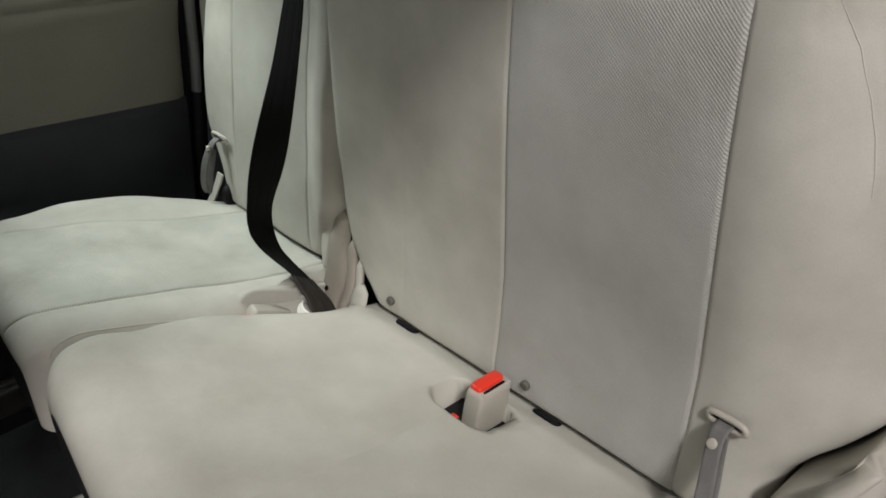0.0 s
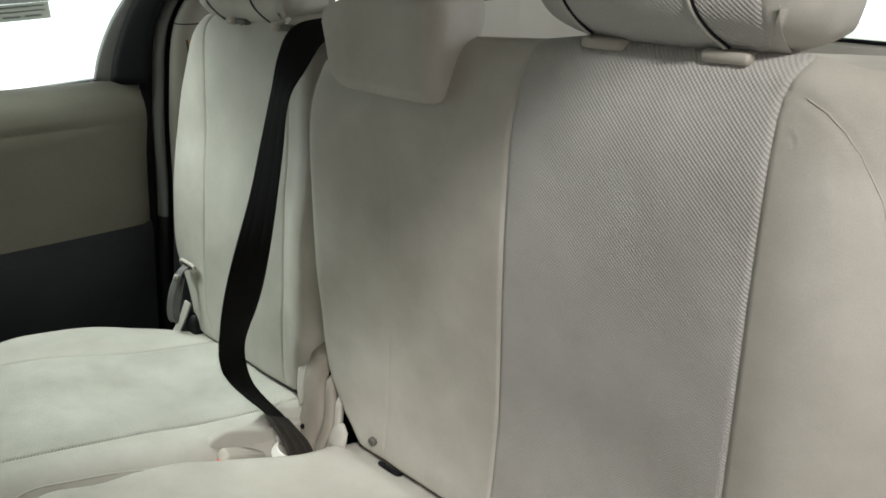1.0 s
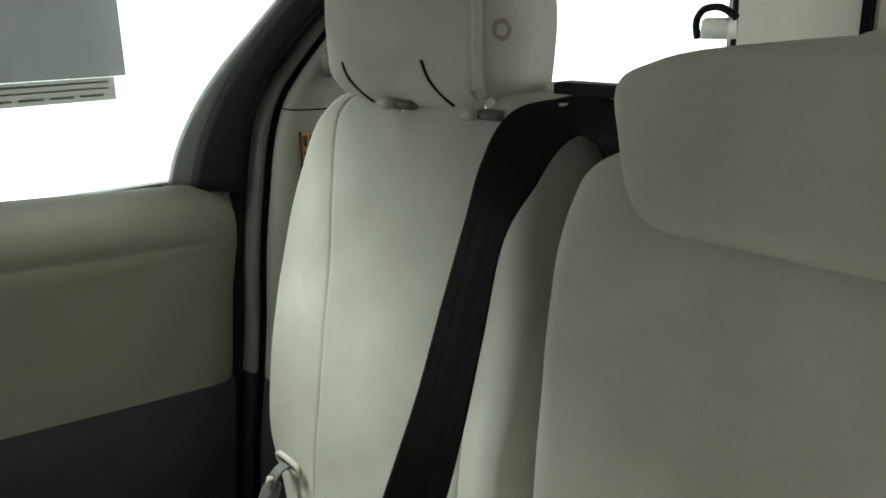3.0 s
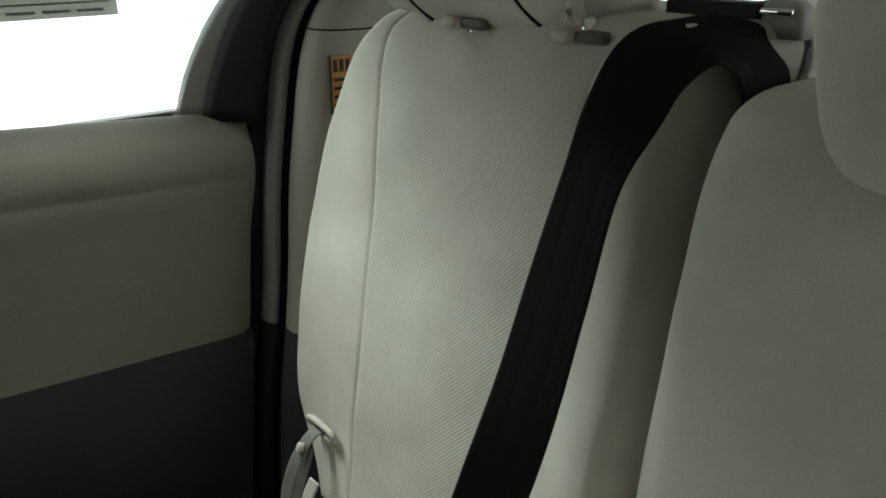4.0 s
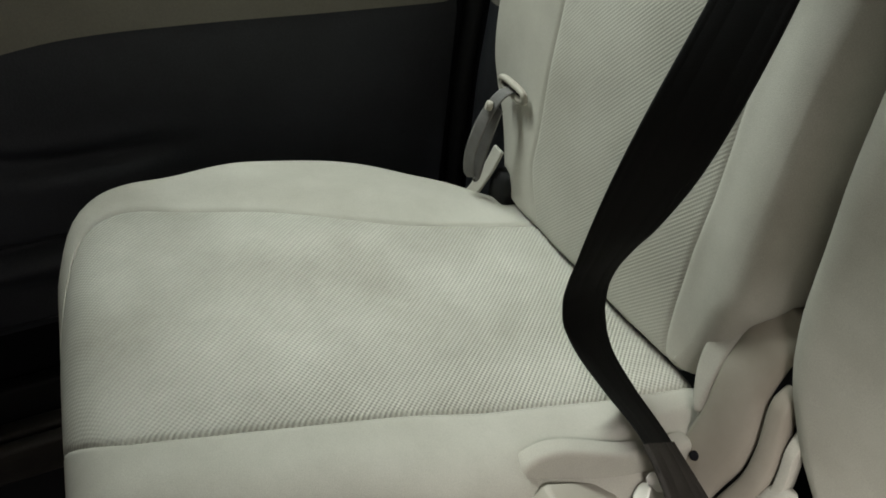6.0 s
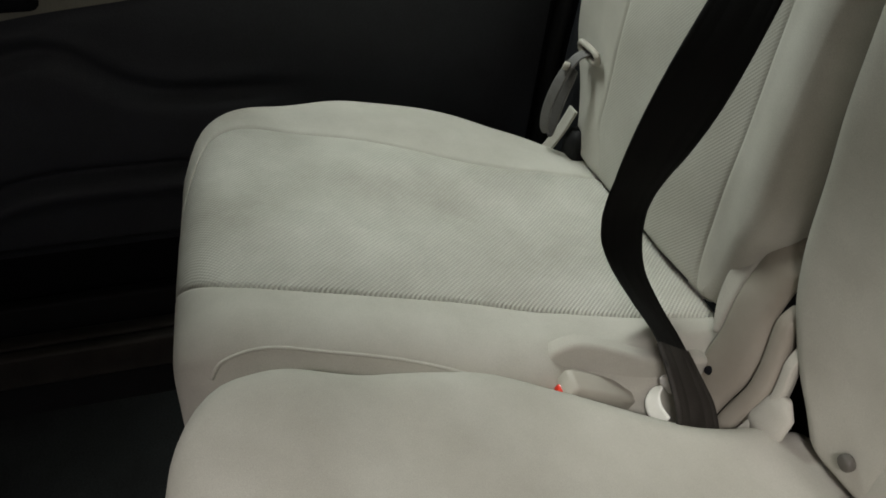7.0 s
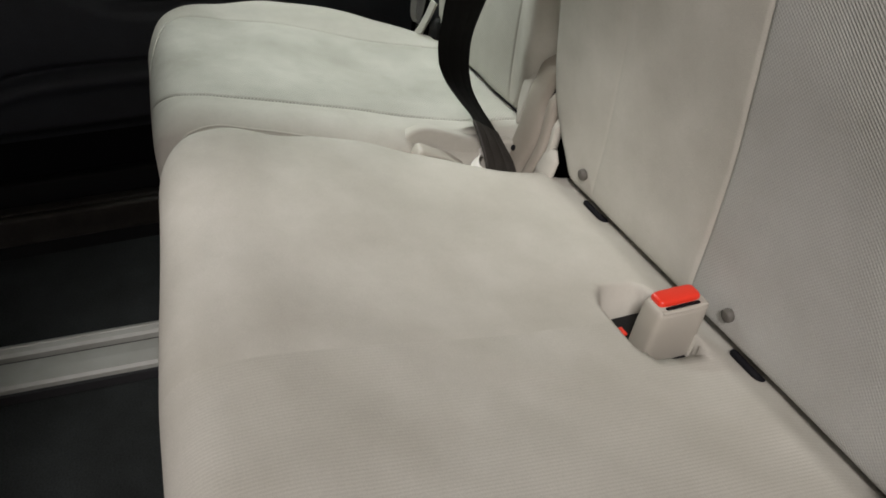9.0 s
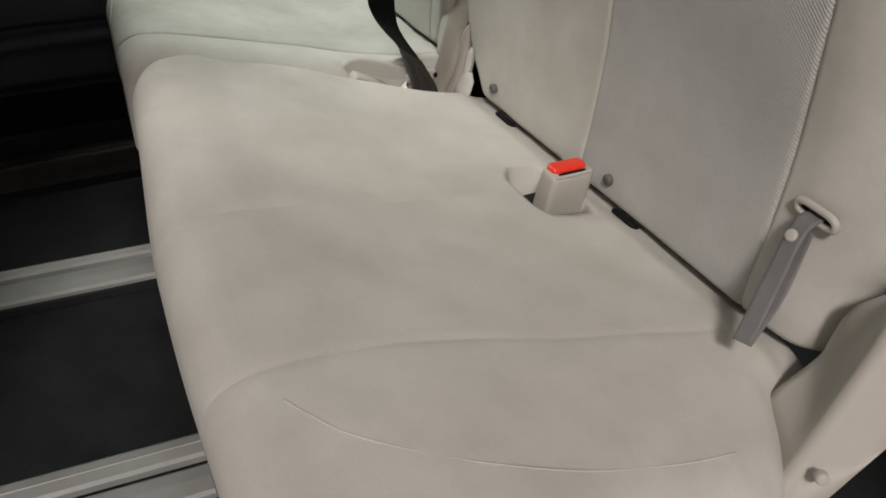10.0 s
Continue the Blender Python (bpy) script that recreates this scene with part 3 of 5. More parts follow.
v, f = tube([(-0.580, 0.43, 0.775), (-0.512, 0.64, 0.775), (-0.480, 0.75, 0.776), (-0.464, 0.80, 0.784), (-0.460, 0.818, 0.81), (-0.460, 0.82, 0.90), (-0.460, 0.82, 1.02)], 0.0045, n=60)
tagged(mesh_part("window_seal", v, f, M_black), "thin black seal round the quarter window", "seal", kind="structure")

# tailgate with its window
TY = 1.21
slab(-0.425, -0.335, TY, TY + 0.05, -0.1, 1.2, "tailgate_left", M_pale, "pale tailgate trim beside the rear window", bevel=0.012)
slab(0.42, 0.80, TY, TY + 0.05, -0.1, 1.2, "tailgate_right", M_pale, "pale tailgate trim beside the rear window", bevel=0.012)
slab(-0.335, 0.42, TY, TY + 0.05, -0.1, 0.685, "tailgate_low", M_pale, "pale tailgate trim below the rear window", bevel=0.012)
slab(-0.335, 0.42, TY, TY + 0.05, 1.06, 1.2, "tailgate_top", M_pale, "pale tailgate trim above the rear window")
slab(-0.444, -0.424, TY - 0.006, TY + 0.04, -0.1, 1.2, "tailgate_seal", M_black, "black tailgate seal")
rg = tagged(mesh_part("window_2", [(-0.36, TY + 0.03, 0.66), (0.45, TY + 0.03, 0.66), (0.45, TY + 0.03, 1.1), (-0.36, TY + 0.03, 1.1)], [(0, 1, 2, 3)], M_glass, smooth=False), "rear window glass", "window", kind="structure")
rg.visible_shadow = False
v, f = tube([(-0.333, TY - 0.002, 1.05), (-0.333, TY - 0.002, 0.80), (-0.331, TY - 0.002, 0.72), (-0.318, TY - 0.002, 0.695), (-0.28, TY - 0.002, 0.687), (0.0, TY - 0.002, 0.686), (0.42, TY - 0.002, 0.686)], 0.004, n=70)
tagged(mesh_part("rear_window_seal", v, f, M_black), "thin black seal round the rear window", "seal", kind="structure")
slab(-0.44, 0.80, 0.62, TY, 0.30, 0.34, "cargo_floor", M_carpet, "dark load floor behind the seats")

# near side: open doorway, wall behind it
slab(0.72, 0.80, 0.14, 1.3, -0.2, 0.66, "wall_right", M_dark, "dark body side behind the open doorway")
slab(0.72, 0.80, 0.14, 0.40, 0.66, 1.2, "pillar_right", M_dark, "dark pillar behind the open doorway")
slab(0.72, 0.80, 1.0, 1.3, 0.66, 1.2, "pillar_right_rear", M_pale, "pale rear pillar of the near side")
# out of view; reaches back to -1.15 to block part of the doorway's light
slab(0.72, 0.80, -2.3, -1.15, -0.2, 1.2, "wall_right_block", M_dark, "unseen dark near side wall, extended to cut light through the doorway")
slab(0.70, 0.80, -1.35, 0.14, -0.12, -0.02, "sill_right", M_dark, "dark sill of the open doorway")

# paper sheet stuck on the door glass
sheet = thing("window_sheet", (-0.776, -0.15, 0.784), "grey backlit paper sheet with a printed strip on the door glass", "paper sheet")
v, f = [], []
for k in range(13):
    y = -0.003 - 0.36 * k / 12
    for z in (0.8195, 0.95, 1.10):
        v.append((-0.7755 + 0.0012 * math.sin(k * 1.3), y, z))
for k in range(12):
    for j in range(2):
        f.append((k * 3 + j, k * 3 + j + 1, k * 3 + j + 4, k * 3 + j + 3))
mesh_part("sheet", v, f, M_paper, sheet, "grey paper")
strip = part("strip", box_bm(-0.7760, -0.7750, -0.36, -0.018, 0.7920, 0.8190, 0.0), M_strip, sheet, "pale translucent printed strip", smooth=False)
for k in range(9):
    part("print_line", box_bm(-0.7748, -0.7744, -0.060 - 0.034 * k, -0.033 - 0.034 * k, 0.7970, 0.8000, 0.0), M_paper, strip, "unreadable grey print", smooth=False)
part("print_line", box_bm(-0.7748, -0.7744, -0.34, -0.026, 0.8125, 0.8150, 0.0), M_paper, strip, "unreadable grey print", smooth=False)
part("print_line", box_bm(-0.7748, -0.7744, -0.34, -0.026, 0.8055, 0.8075, 0.0), M_paper, strip, "unreadable grey print", smooth=False)
adopt(sheet)


# seat rails in the floor
def rail(x0, x1, xs):
    ob = thing("seat_rail", ((x0 + x1) / 2, -0.8, 0.0), "grey plastic covered seat rail with a dark slot in the floor", "rail", "rails in the cabin floor")
    ys = [-1.9, -0.15]

    def strip(name, a, b, lab, ridge):
        """A cover strip; the pair turns slightly inwards towards the rear."""
        prof = [(a, 0.0), (a + 0.004, 0.014), (a + 0.008, 0.0165), ((a + b) / 2 - 0.001, 0.018), ((a + b) / 2, 0.018 + ridge), ((a + b) / 2 + 0.001, 0.018), (b - 0.006, 0.0165), (b - 0.002, 0.013), (b, 0.0)]
        v, f = extrude_y(prof, ys, lambda x, z, y: (x + 0.05 * (y + 0.65), y, z), close=True)
        mesh_part(name, v, f, M_rail, ob, lab, smooth=False)
    strip("outer_cover", x0, xs - 0.0035, "grey rail cover", 0.001)
    strip("inner_cover", xs + 0.0035, x1, "paler rail cover", 0.0)
    part("slot", box_bm(xs - 0.004, xs + 0.004, ys[0], ys[1], 0.001, 0.006, 0.0), M_black, ob, "black slot", smooth=False).data.transform(Matrix(((1, 0.05, 0, 0.0325), (0, 1, 0, 0), (0, 0, 1, 0), (0, 0, 0, 1))))
    v, f = extrude_y([(x1, 0.001), (x1 + 0.003, 0.011), (x1 + 0.009, 0.011), (x1 + 0.011, 0.001)], ys, lambda x, z, y: (x + 0.05 * (y + 0.65), y, z), close=True)
    mesh_part("lip", v, f, M_dark, ob, "dark lip", smooth=False)
    adopt(ob)


rail(-0.302, -0.208, -0.268)
rail(0.122, 0.222, 0.168)


# ---- seats ----
y_wide = lerp_table([(0.28, 0.004), (0.31, 0.003), (0.36, 0.006), (0.45, 0.006), (0.55, -0.004), (0.65, -0.011), (0.75, -0.009), (0.80, 0.0), (0.84, 0.016), (0.88, 0.03)])
y_narrow = lerp_table([(0.28, 0.004), (0.34, 0.008), (0.42, 0.013), (0.49, 0.018), (0.57, 0.030), (0.64, 0.045), (0.74, 0.060), (0.80, 0.068), (0.85, 0.075)])


def place_back(a, s, h):
    return (a, -h, s)


def place_wide_back(a, s, h):
    """The outer shoulder of the wide back slopes down."""
    return (a, -h, s - (0.030 * smoothstep(0.45, 0.63, a) + 0.019 * smoothstep(0.34, 0.16, a) + 0.032 * smoothstep(0.10, -0.03, a)) * smoothstep(0.66, 0.85, s))


def covers(owner, verts, panels, rear, names, mats, labels, rear_name="rear_cover", rear_mat=None):
    made = []
    for fs, nm, mt, lb in zip(panels, names, mats, labels):
        v, f = used(verts, fs)
        made.append(mesh_part(nm, v, f, mt, owner, lb))
    v, f = used(verts, rear)
    mesh_part(rear_name, v, f, rear_mat or M_cloth, owner, "", smooth=False)
    return made


# wide seat, two places
wide = thing("wide_rear_seat", (0.24, -0.2, 0.0), "wide grey-beige cloth bench seat for two with ribbed insert", "car seat", "rear seats")

lo_b = lerp_table([(0.285, -0.046), (0.31, -0.062), (0.33, -0.080), (0.35, -0.094), (0.37, -0.105), (0.39, -0.111), (0.43, -0.115), (0.50, -0.110), (0.55, -0.106), (0.60, -0.101), (0.66, -0.094), (0.71, -0.089), (0.75, -0.087), (0.796, -0.087), (0.82, -0.087), (0.86, -0.083)])
hi_b = lerp_table([(0.285, 0.540), (0.33, 0.545), (0.36, 0.552), (0.38, 0.567), (0.40, 0.588), (0.43, 0.610), (0.46, 0.620), (0.50, 0.622), (0.65, 0.617), (0.75, 0.602), (0.80, 0.583), (0.83, 0.564), (0.86, 0.540)])


# folds in the cloth at the outer shoulder: the sewn arc and small wrinkles, as (across, up) lines
ARC = [(0.472, 0.831), (0.487, 0.829), (0.502, 0.824), (0.516, 0.815), (0.527, 0.804), (0.544, 0.7725), (0.556, 0.736), (0.564, 0.702), (0.5685, 0.672), (0.570, 0.650)]
FOLDS = [(0.0008, 0.0028, ARC),
         (0.0007, 0.0015, [(0.470, 0.834), (0.474, 0.826), (0.480, 0.815)]), (0.0007, 0.0015, [(0.465, 0.832), (0.471, 0.820), (0.479, 0.808), (0.487, 0.799)]),
         (0.0005, 0.0020, [(0.513, 0.802), (0.517, 0.790), (0.518, 0.774)])]


def folds(a, s):
    d = 0.0
    for deep, wide_, line in FOLDS:
        best = 1.0
        for (a0, s0), (a1, s1) in zip(line, line[1:]):
            ux, uy = a1 - a0, s1 - s0
            t = min(1.0, max(0.0, ((a - a0) * ux + (s - s0) * uy) / (ux * ux + uy * uy)))
            best = min(best, math.hypot(a - a0 - t * ux, s - s0 - t * uy))
        if best < 4 * wide_:
            d += deep * (math.exp(-(best / wide_) ** 2) - 0.45 * math.exp(-((best - 2 * wide_) / wide_) ** 2))
    return d


def round_bolster(s):
    """How far the outer edge of the wide back is rounded at a height."""
    return 0.028 + 0.057 * smoothstep(0.36, 0.50, s) - 0.052 * smoothstep(0.78, 0.84, s)


def top_wide(a, s):
    h = -y_wide(s) - folds(a, s)
    h -= 0.040 * smoothstep(0.48, 0.60, a) ** 1.3
    h -= 0.008 * smoothstep(-0.05, -0.11, a) * smoothstep(0.50, 0.66, s)
    return h


SEAMS_W = [lerp_table([(0.3, 0.019), (0.45, 0.035), (0.6, 0.060), (0.8, 0.075)]),
           lerp_table([(0.3, 0.198), (0.36, 0.202), (0.45, 0.211), (0.54, 0.221), (0.62, 0.229), (0.70, 0.234), (0.85, 0.236)]),
           lerp_table([(0.3, 0.456), (0.37, 0.460), (0.45, 0.465), (0.55, 0.470), (0.65, 0.473), (0.75, 0.473), (0.80, 0.471), (0.82, 0.470), (0.835, 0.472), (0.845, 0.476), (0.853, 0.480)])]
v, p, r = pillow(0.286, 0.852, lo_b, hi_b, top_wide, 0.13, 0.026, 0.010, 0.020, SEAMS_W,
                 ns=170, seg=36, groove=0.0022, puff=0.0005, place=place_wide_back, wobble=0.0005, nr=36, rr=round_bolster, depths=(0.25, 1.0, 1.0))
back_covers = covers(wide, v, p, r, ["side_panel", "middle_panel", "insert_panel", "bolster"], [M_cloth, M_cloth, M_weave, M_cloth],
       ["plain beige cloth", "plain beige cloth", "ribbed beige cloth insert", "plain cloth side bolster"])



def on_bolster(a, s):
    """A point on the rounded outer bolster of the wide back."""
    rr = round_bolster(s)
    u = max(0.0, a - hi_b(s) + rr) / rr
    return place_wide_back(a, s, top_wide(a, s) - rr * (1 - math.sqrt(max(0.0, 1 - u * u))) + 0.0001)


fine = [(a0 + (a1 - a0) * k / 5, s0 + (s1 - s0) * k / 5) for (a0, s0), (a1, s1) in zip(ARC[1:], ARC[2:]) for k in range(5)]
v, f = tube([on_bolster(a, s) for a, s in fine], 0.0006, n=120, seg=8)
mesh_part("seam", v, f, M_cloth, back_covers[3], "sewn seam in the bolster")

lo_c = lerp_table([(-0.45, -0.136), (-0.42, -0.146), (-0.38, -0.151), (-0.32, -0.151), (-0.28, -0.153), (-0.24, -0.155), (-0.20, -0.151), (-0.15, -0.130), (-0.125, -0.115), (-0.10, -0.100), (-0.06, -0.083), (0.02, -0.078)])
hi_c = lerp_table([(-0.46, 0.600), (-0.40, 0.628), (-0.25, 0.645), (-0.13, 0.636), (-0.10, 0.626), (-0.08, 0.615), (-0.06, 0.594), (-0.04, 0.568), (0.0, 0.548)])


def slot_depth(a, s):
    """The pocket in the cushion round the buckle."""
    u, w = (a - 0.216) / 0.046, (s + 0.050) / 0.030
    return smoothstep(1.12, 0.95, (abs(u) ** 3 + abs(w) ** 3) ** (1 / 3))


def top_cushion(a, s):
    h = 0.286 - 0.165 * s
    h -= 0.014 * smoothstep(0.47, 0.62, a)
    h -= 0.007 * smoothstep(-0.022, 0.012, s)
    h += 0.014 * smoothstep(0.18, -0.10, a) * smoothstep(-0.15, -0.29, s)
    h -= 0.006 * math.exp(-(((a - 0.2) / 0.16) ** 2 + ((s + 0.2) / 0.13) ** 2))
    h -= 0.012 * smoothstep(-0.36, -0.46, s)
    h += 0.010 * smoothstep(-0.30, -0.39, s) * smoothstep(0.06, -0.12, a)
    h -= 0.085 * slot_depth(a, s)
    return h


def place_wide_cushion(a, s, h):
    """The front edge sweeps back at its inner corner."""
    w = smoothstep(-0.15, -0.43, s)
    return (a, s + w * (0.030 * smoothstep(0.24, -0.16, a) - 0.008 * smoothstep(0.1, 0.4, a)), h)


v, p, r = pillow(-0.456, 0.030, lo_c, hi_c, top_cushion, 0.15, 0.030, 0.045, 0.010,
                 [lerp_table([(-0.46, 0.02), (-0.40, 0.0), (-0.3, -0.02), (-0.1, 0.02), (0.0, 0.03)]), lerp_table([(-0.46, 0.212), (0.02, 0.212)]), lerp_table([(-0.46, 0.43), (-0.31, 0.426), (-0.176, 0.452), (-0.05, 0.473), (0.0, 0.478)])],
                 ns=150, seg=22, groove=0.0012, puff=0.0006, place=place_wide_cushion, wobble=0.0009, rr=0.05, rl=lambda s: 0.030 + 0.018 * smoothstep(-0.15, -0.26, s), sigma=0.003, depths=(0.0, 0.0, 0.8))
seat_covers = covers(wide, v, [p[0] + p[1], p[3], p[2]], r, ["cushion", "cushion_bolster", "cushion_insert"], [M_cloth, M_cloth, M_weave_seat], ["plain beige cloth cushion with a buckle pocket", "plain cloth cushion bolster", "finely ribbed beige cloth cushion insert"], "cushion_underside", M_dark)
def on_cushion(a, s):
    return place_wide_cushion(a, s, top_cushion(a, s) - (0.05 * (1 - math.sqrt(1 - (max(0.0, a - hi_c(s) + 0.05) / 0.05) ** 2))) + 0.0003)


v, f = tube([on_cushion(a, s) for a, s in ((0.462, -0.402), (0.48, -0.392), (0.51, -0.368), (0.545, -0.31), (0.575, -0.235), (0.588, -0.165), (0.590, -0.12))], 0.0008, n=60)
mesh_part("front_seam", v, f, M_cloth, seat_covers[1], "sewn seam round the front corner of the cushion")
part("seat_base", box_bm(-0.02, 0.55, -0.36, 0.06, 0.0, 0.20, 0.01), M_dark, wide, "dark steel seat base")
# pocket lining
part("pocket_lining", box_bm(0.173, 0.252, -0.079, -0.021, 0.257, 0.263, 0.001), M_dark, seat_covers[0], "dark bottom of the buckle pocket")

# recliner shield at the open side
y_ridge = lerp_table([(0.16, -0.128), (0.20, -0.110), (0.24, -0.093), (0.275, -0.074), (0.31, -0.057), (0.35, -0.039), (0.39, -0.023), (0.415, -0.010), (0.44, 0.012)])


def recliner_shield():
    """A moulded shell: an inner face that turns over a rounded ridge into an upright outer face."""
    verts, faces, n = [], [], 44
    for k in range(n + 1):
        z = 0.16 + 0.275 * k / n
        xi, yr = hi_b(z) + 0.0035, y_ridge(z)
        xr = max(0.604, xi + 0.010)
        xo = 0.634 - 0.010 * smoothstep(0.40, 0.435, z)
        yi = 0.006 - 0.046 * smoothstep(0.310, 0.270, z)
        ring = [(xi, 0.120), (xi, 0.030), (xi, yi)]
        for q in range(1, 8):
            t = q / 8
            ring.append((xi + (xr - 0.007 - xi) * t, yi + (yr + 0.006 - yi) * t + 0.006 * math.sin(math.pi * t) * smoothstep(0.28, 0.36, z)))
        for q in range(9):
            p = math.pi * (0.30 + 0.62 * q / 8)
            ring.append((xr + 0.002 - 0.0095 * math.cos(p), yr + 0.011 - 0.011 * math.sin(p)))
        ring += [(xo - 0.004, yr + 0.026), (xo, yr + 0.040), (xo + 0.001, 0.060), (xo, 0.120)]
        for x, y in ring:
            low = 0.268 + 0.72 * (y + 0.06)
            verts.append((x, y, max(z, low * smoothstep(0.606, 0.622, x))))
    m = len(verts) // (n + 1)
    for k in range(n):
        for q in range(m):
            faces.append((k * m + q, k * m + (q + 1) % m, (k + 1) * m + (q + 1) % m, (k + 1) * m + q))
    faces += [tuple(range(m)), tuple(reversed(range(n * m, n * m + m)))]
    mesh_part("recliner_shield", verts, faces, M_plastic, wide, "beige plastic recliner shield")


recliner_shield()
part("shield_screw", cyl_bm((0.624, -0.070, 0.283), (0.6315, -0.0745, 0.285), 0.0050, bevel=0.002), M_plastic, wide, "small screw cap")

# studs and anchor bars at the foot of the back
for x in (0.0, 0.254):
    part("stud", cyl_bm((x, 0.004, 0.314), (x, -0.0030, 0.3135), 0.0062, bevel=0.002), M_button, wide, "dark grey round stud")
for x in (0.024, 0.283):
    v, f = tube([(x - 0.017, 0.014, 0.272), (x - 0.015, 0.004, 0.2825), (x, 0.003, 0.2835), (x + 0.015, 0.004, 0.2825), (x + 0.017, 0.014, 0.272)], 0.0032)
    mesh_part("anchor_bar", v, f, M_black, wide, "black anchor bar in the seat gap")
adopt(wide)

# narrow seat, one place
narrow = thing("narrow_rear_seat", (-0.33, -0.2, 0.0), "narrow grey-beige cloth seat for one with ribbed insert", "car seat", "rear seats")
lo_n = lerp_table([(0.300, -0.480), (0.33, -0.494), (0.377, -0.511), (0.40, -0.526), (0.43, -0.537), (0.50, -0.538), (0.57, -0.537), (0.61, -0.535), (0.685, -0.523), (0.742, -0.499), (0.782, -0.470), (0.806, -0.437), (0.819, -0.410), (0.83, -0.39)])
hi_n = lerp_table([(0.300, -0.172), (0.33, -0.156), (0.36, -0.146), (0.385, -0.137), (0.40, -0.127), (0.42, -0.121), (0.55, -0.112), (0.70, -0.100), (0.83, -0.094)])


def top_narrow(a, s):
    h = -y_narrow(s)
    h -= 0.010 * smoothstep(-0.43, -0.52, a)
    h += 0.013 * math.exp(-((a + 0.152) / 0.032) ** 2) * smoothstep(0.3, 0.42, s)
    h -= 0.040 * smoothstep(-0.144, -0.096, a)
    return h


v, p, r = pillow(0.302, 0.826, lo_n, hi_n, top_narrow, 0.12, 0.022, 0.010, 0.018,
                 [lerp_table([(0.3, -0.398), (0.316, -0.406), (0.36, -0.422), (0.39, -0.420), (0.46, -0.417), (0.53, -0.413), (0.60, -0.416), (0.67, -0.420), (0.74, -0.423), (0.775, -0.422), (0.80, -0.413), (0.815, -0.392), (0.83, -0.36)]),
                  lerp_table([(0.287, -0.187), (0.304, -0.203), (0.33, -0.208), (0.40, -0.205), (0.46, -0.198), (0.53, -0.197), (0.61, -0.203), (0.76, -0.205), (0.79, -0.200), (0.805, -0.188), (0.815, -0.168), (0.83, -0.15)])],
                 ns=90, seg=16, groove=0.0015, puff=0.0003, place=place_back, wobble=0.0010, rl=0.014, rr=0.030)
covers(narrow, v, p, r, ["bolster", "insert_panel", "bolster"], [M_cloth, M_weave_left, M_cloth], ["plain cloth side bolster", "ribbed beige cloth insert", "plain cloth side bolster"])

lo_d = lerp_table([(-0.42, -0.505), (-0.40, -0.535), (-0.37, -0.557), (-0.29, -0.570), (-0.20, -0.575), (-0.10, -0.560), (-0.04, -0.530), (0.0, -0.493)])
hi_d = lerp_table([(-0.42, -0.168), (-0.35, -0.160), (-0.25, -0.150), (-0.15, -0.128), (-0.05, -0.120), (0.0, -0.130)])
z_insert = lerp_table([(-0.43, 0.350), (-0.40, 0.357), (-0.37, 0.358), (-0.34, 0.354), (-0.30, 0.347), (-0.25, 0.337), (-0.22, 0.330), (-0.155, 0.316), (-0.10, 0.304), (-0.05, 0.298), (0.0, 0.297), (0.02, 0.296)])
z_bolster = lerp_table([(-0.43, -0.004), (-0.38, 0.003), (-0.34, 0.007), (-0.28, 0.008), (-0.20, 0.009), (-0.12, 0.009), (-0.06, 0.001), (0.0, -0.002)])


def place_narrow_cushion(a, s, h):
    """The front edge sweeps back towards the door."""
    return (a, s + 0.014 * smoothstep(-0.15, -0.40, s) * smoothstep(-0.18, -0.50, a), h)


def top_left(a, s):
    h = z_insert(s)
    h += z_bolster(s) * smoothstep(-0.505, -0.550, a - 0.09 * smoothstep(-0.34, 0.0, s))
    h += 0.003 * math.exp(-((a + 0.35) / 0.08) ** 2)
    h += 0.013 * smoothstep(-0.34, -0.44, a) * smoothstep(-0.33, -0.22, s) * (1 - 0.6 * smoothstep(-0.06, 0.02, s))
    # the flank rolls over to the side
    u = min(1.0, max(0.0, (a - hi_d(s) + 0.046) / 0.046))
    h -= 0.042 * (1 - math.sqrt(1 - (0.97 * u) ** 2))
    # shallow recess beside the buckle in the flank
    h -= 0.005 * smoothstep(-0.155, -0.135, s) * smoothstep(-0.165, -0.150, a)
    return h


v, p, r = pillow(-0.426, 0.020, lo_d, hi_d, top_left, 0.13, 0.026, 0.040, 0.010,
                 [lerp_table([(-0.43, -0.350), (-0.415, -0.43), (-0.40, -0.475), (-0.385, -0.496), (-0.365, -0.507), (-0.34, -0.508), (-0.30, -0.497), (-0.22, -0.473), (-0.13, -0.447), (-0.06, -0.428), (0.01, -0.412)]),
                  lerp_table([(-0.43, -0.290), (-0.415, -0.265), (-0.395, -0.246), (-0.37, -0.236), (-0.30, -0.227), (-0.22, -0.219), (-0.155, -0.208), (-0.10, -0.203), (0.01, -0.180)])],
                 ns=110, seg=18, groove=0.0028, puff=0.0009, place=place_narrow_cushion, wobble=0.0009, rr=0.010)
left_covers = covers(narrow, v, p, r, ["cushion_bolster", "cushion_insert", "cushion_flank"], [M_cloth, M_weave_flat, M_cloth],
       ["plain cloth cushion bolster", "ribbed beige cloth cushion insert", "plain cloth cushion flank"], "cushion_underside", M_dark)
part("seat_base", box_bm(-0.46, -0.19, -0.34, 0.06, 0.0, 0.22, 0.01), M_dark, narrow, "dark steel seat base")
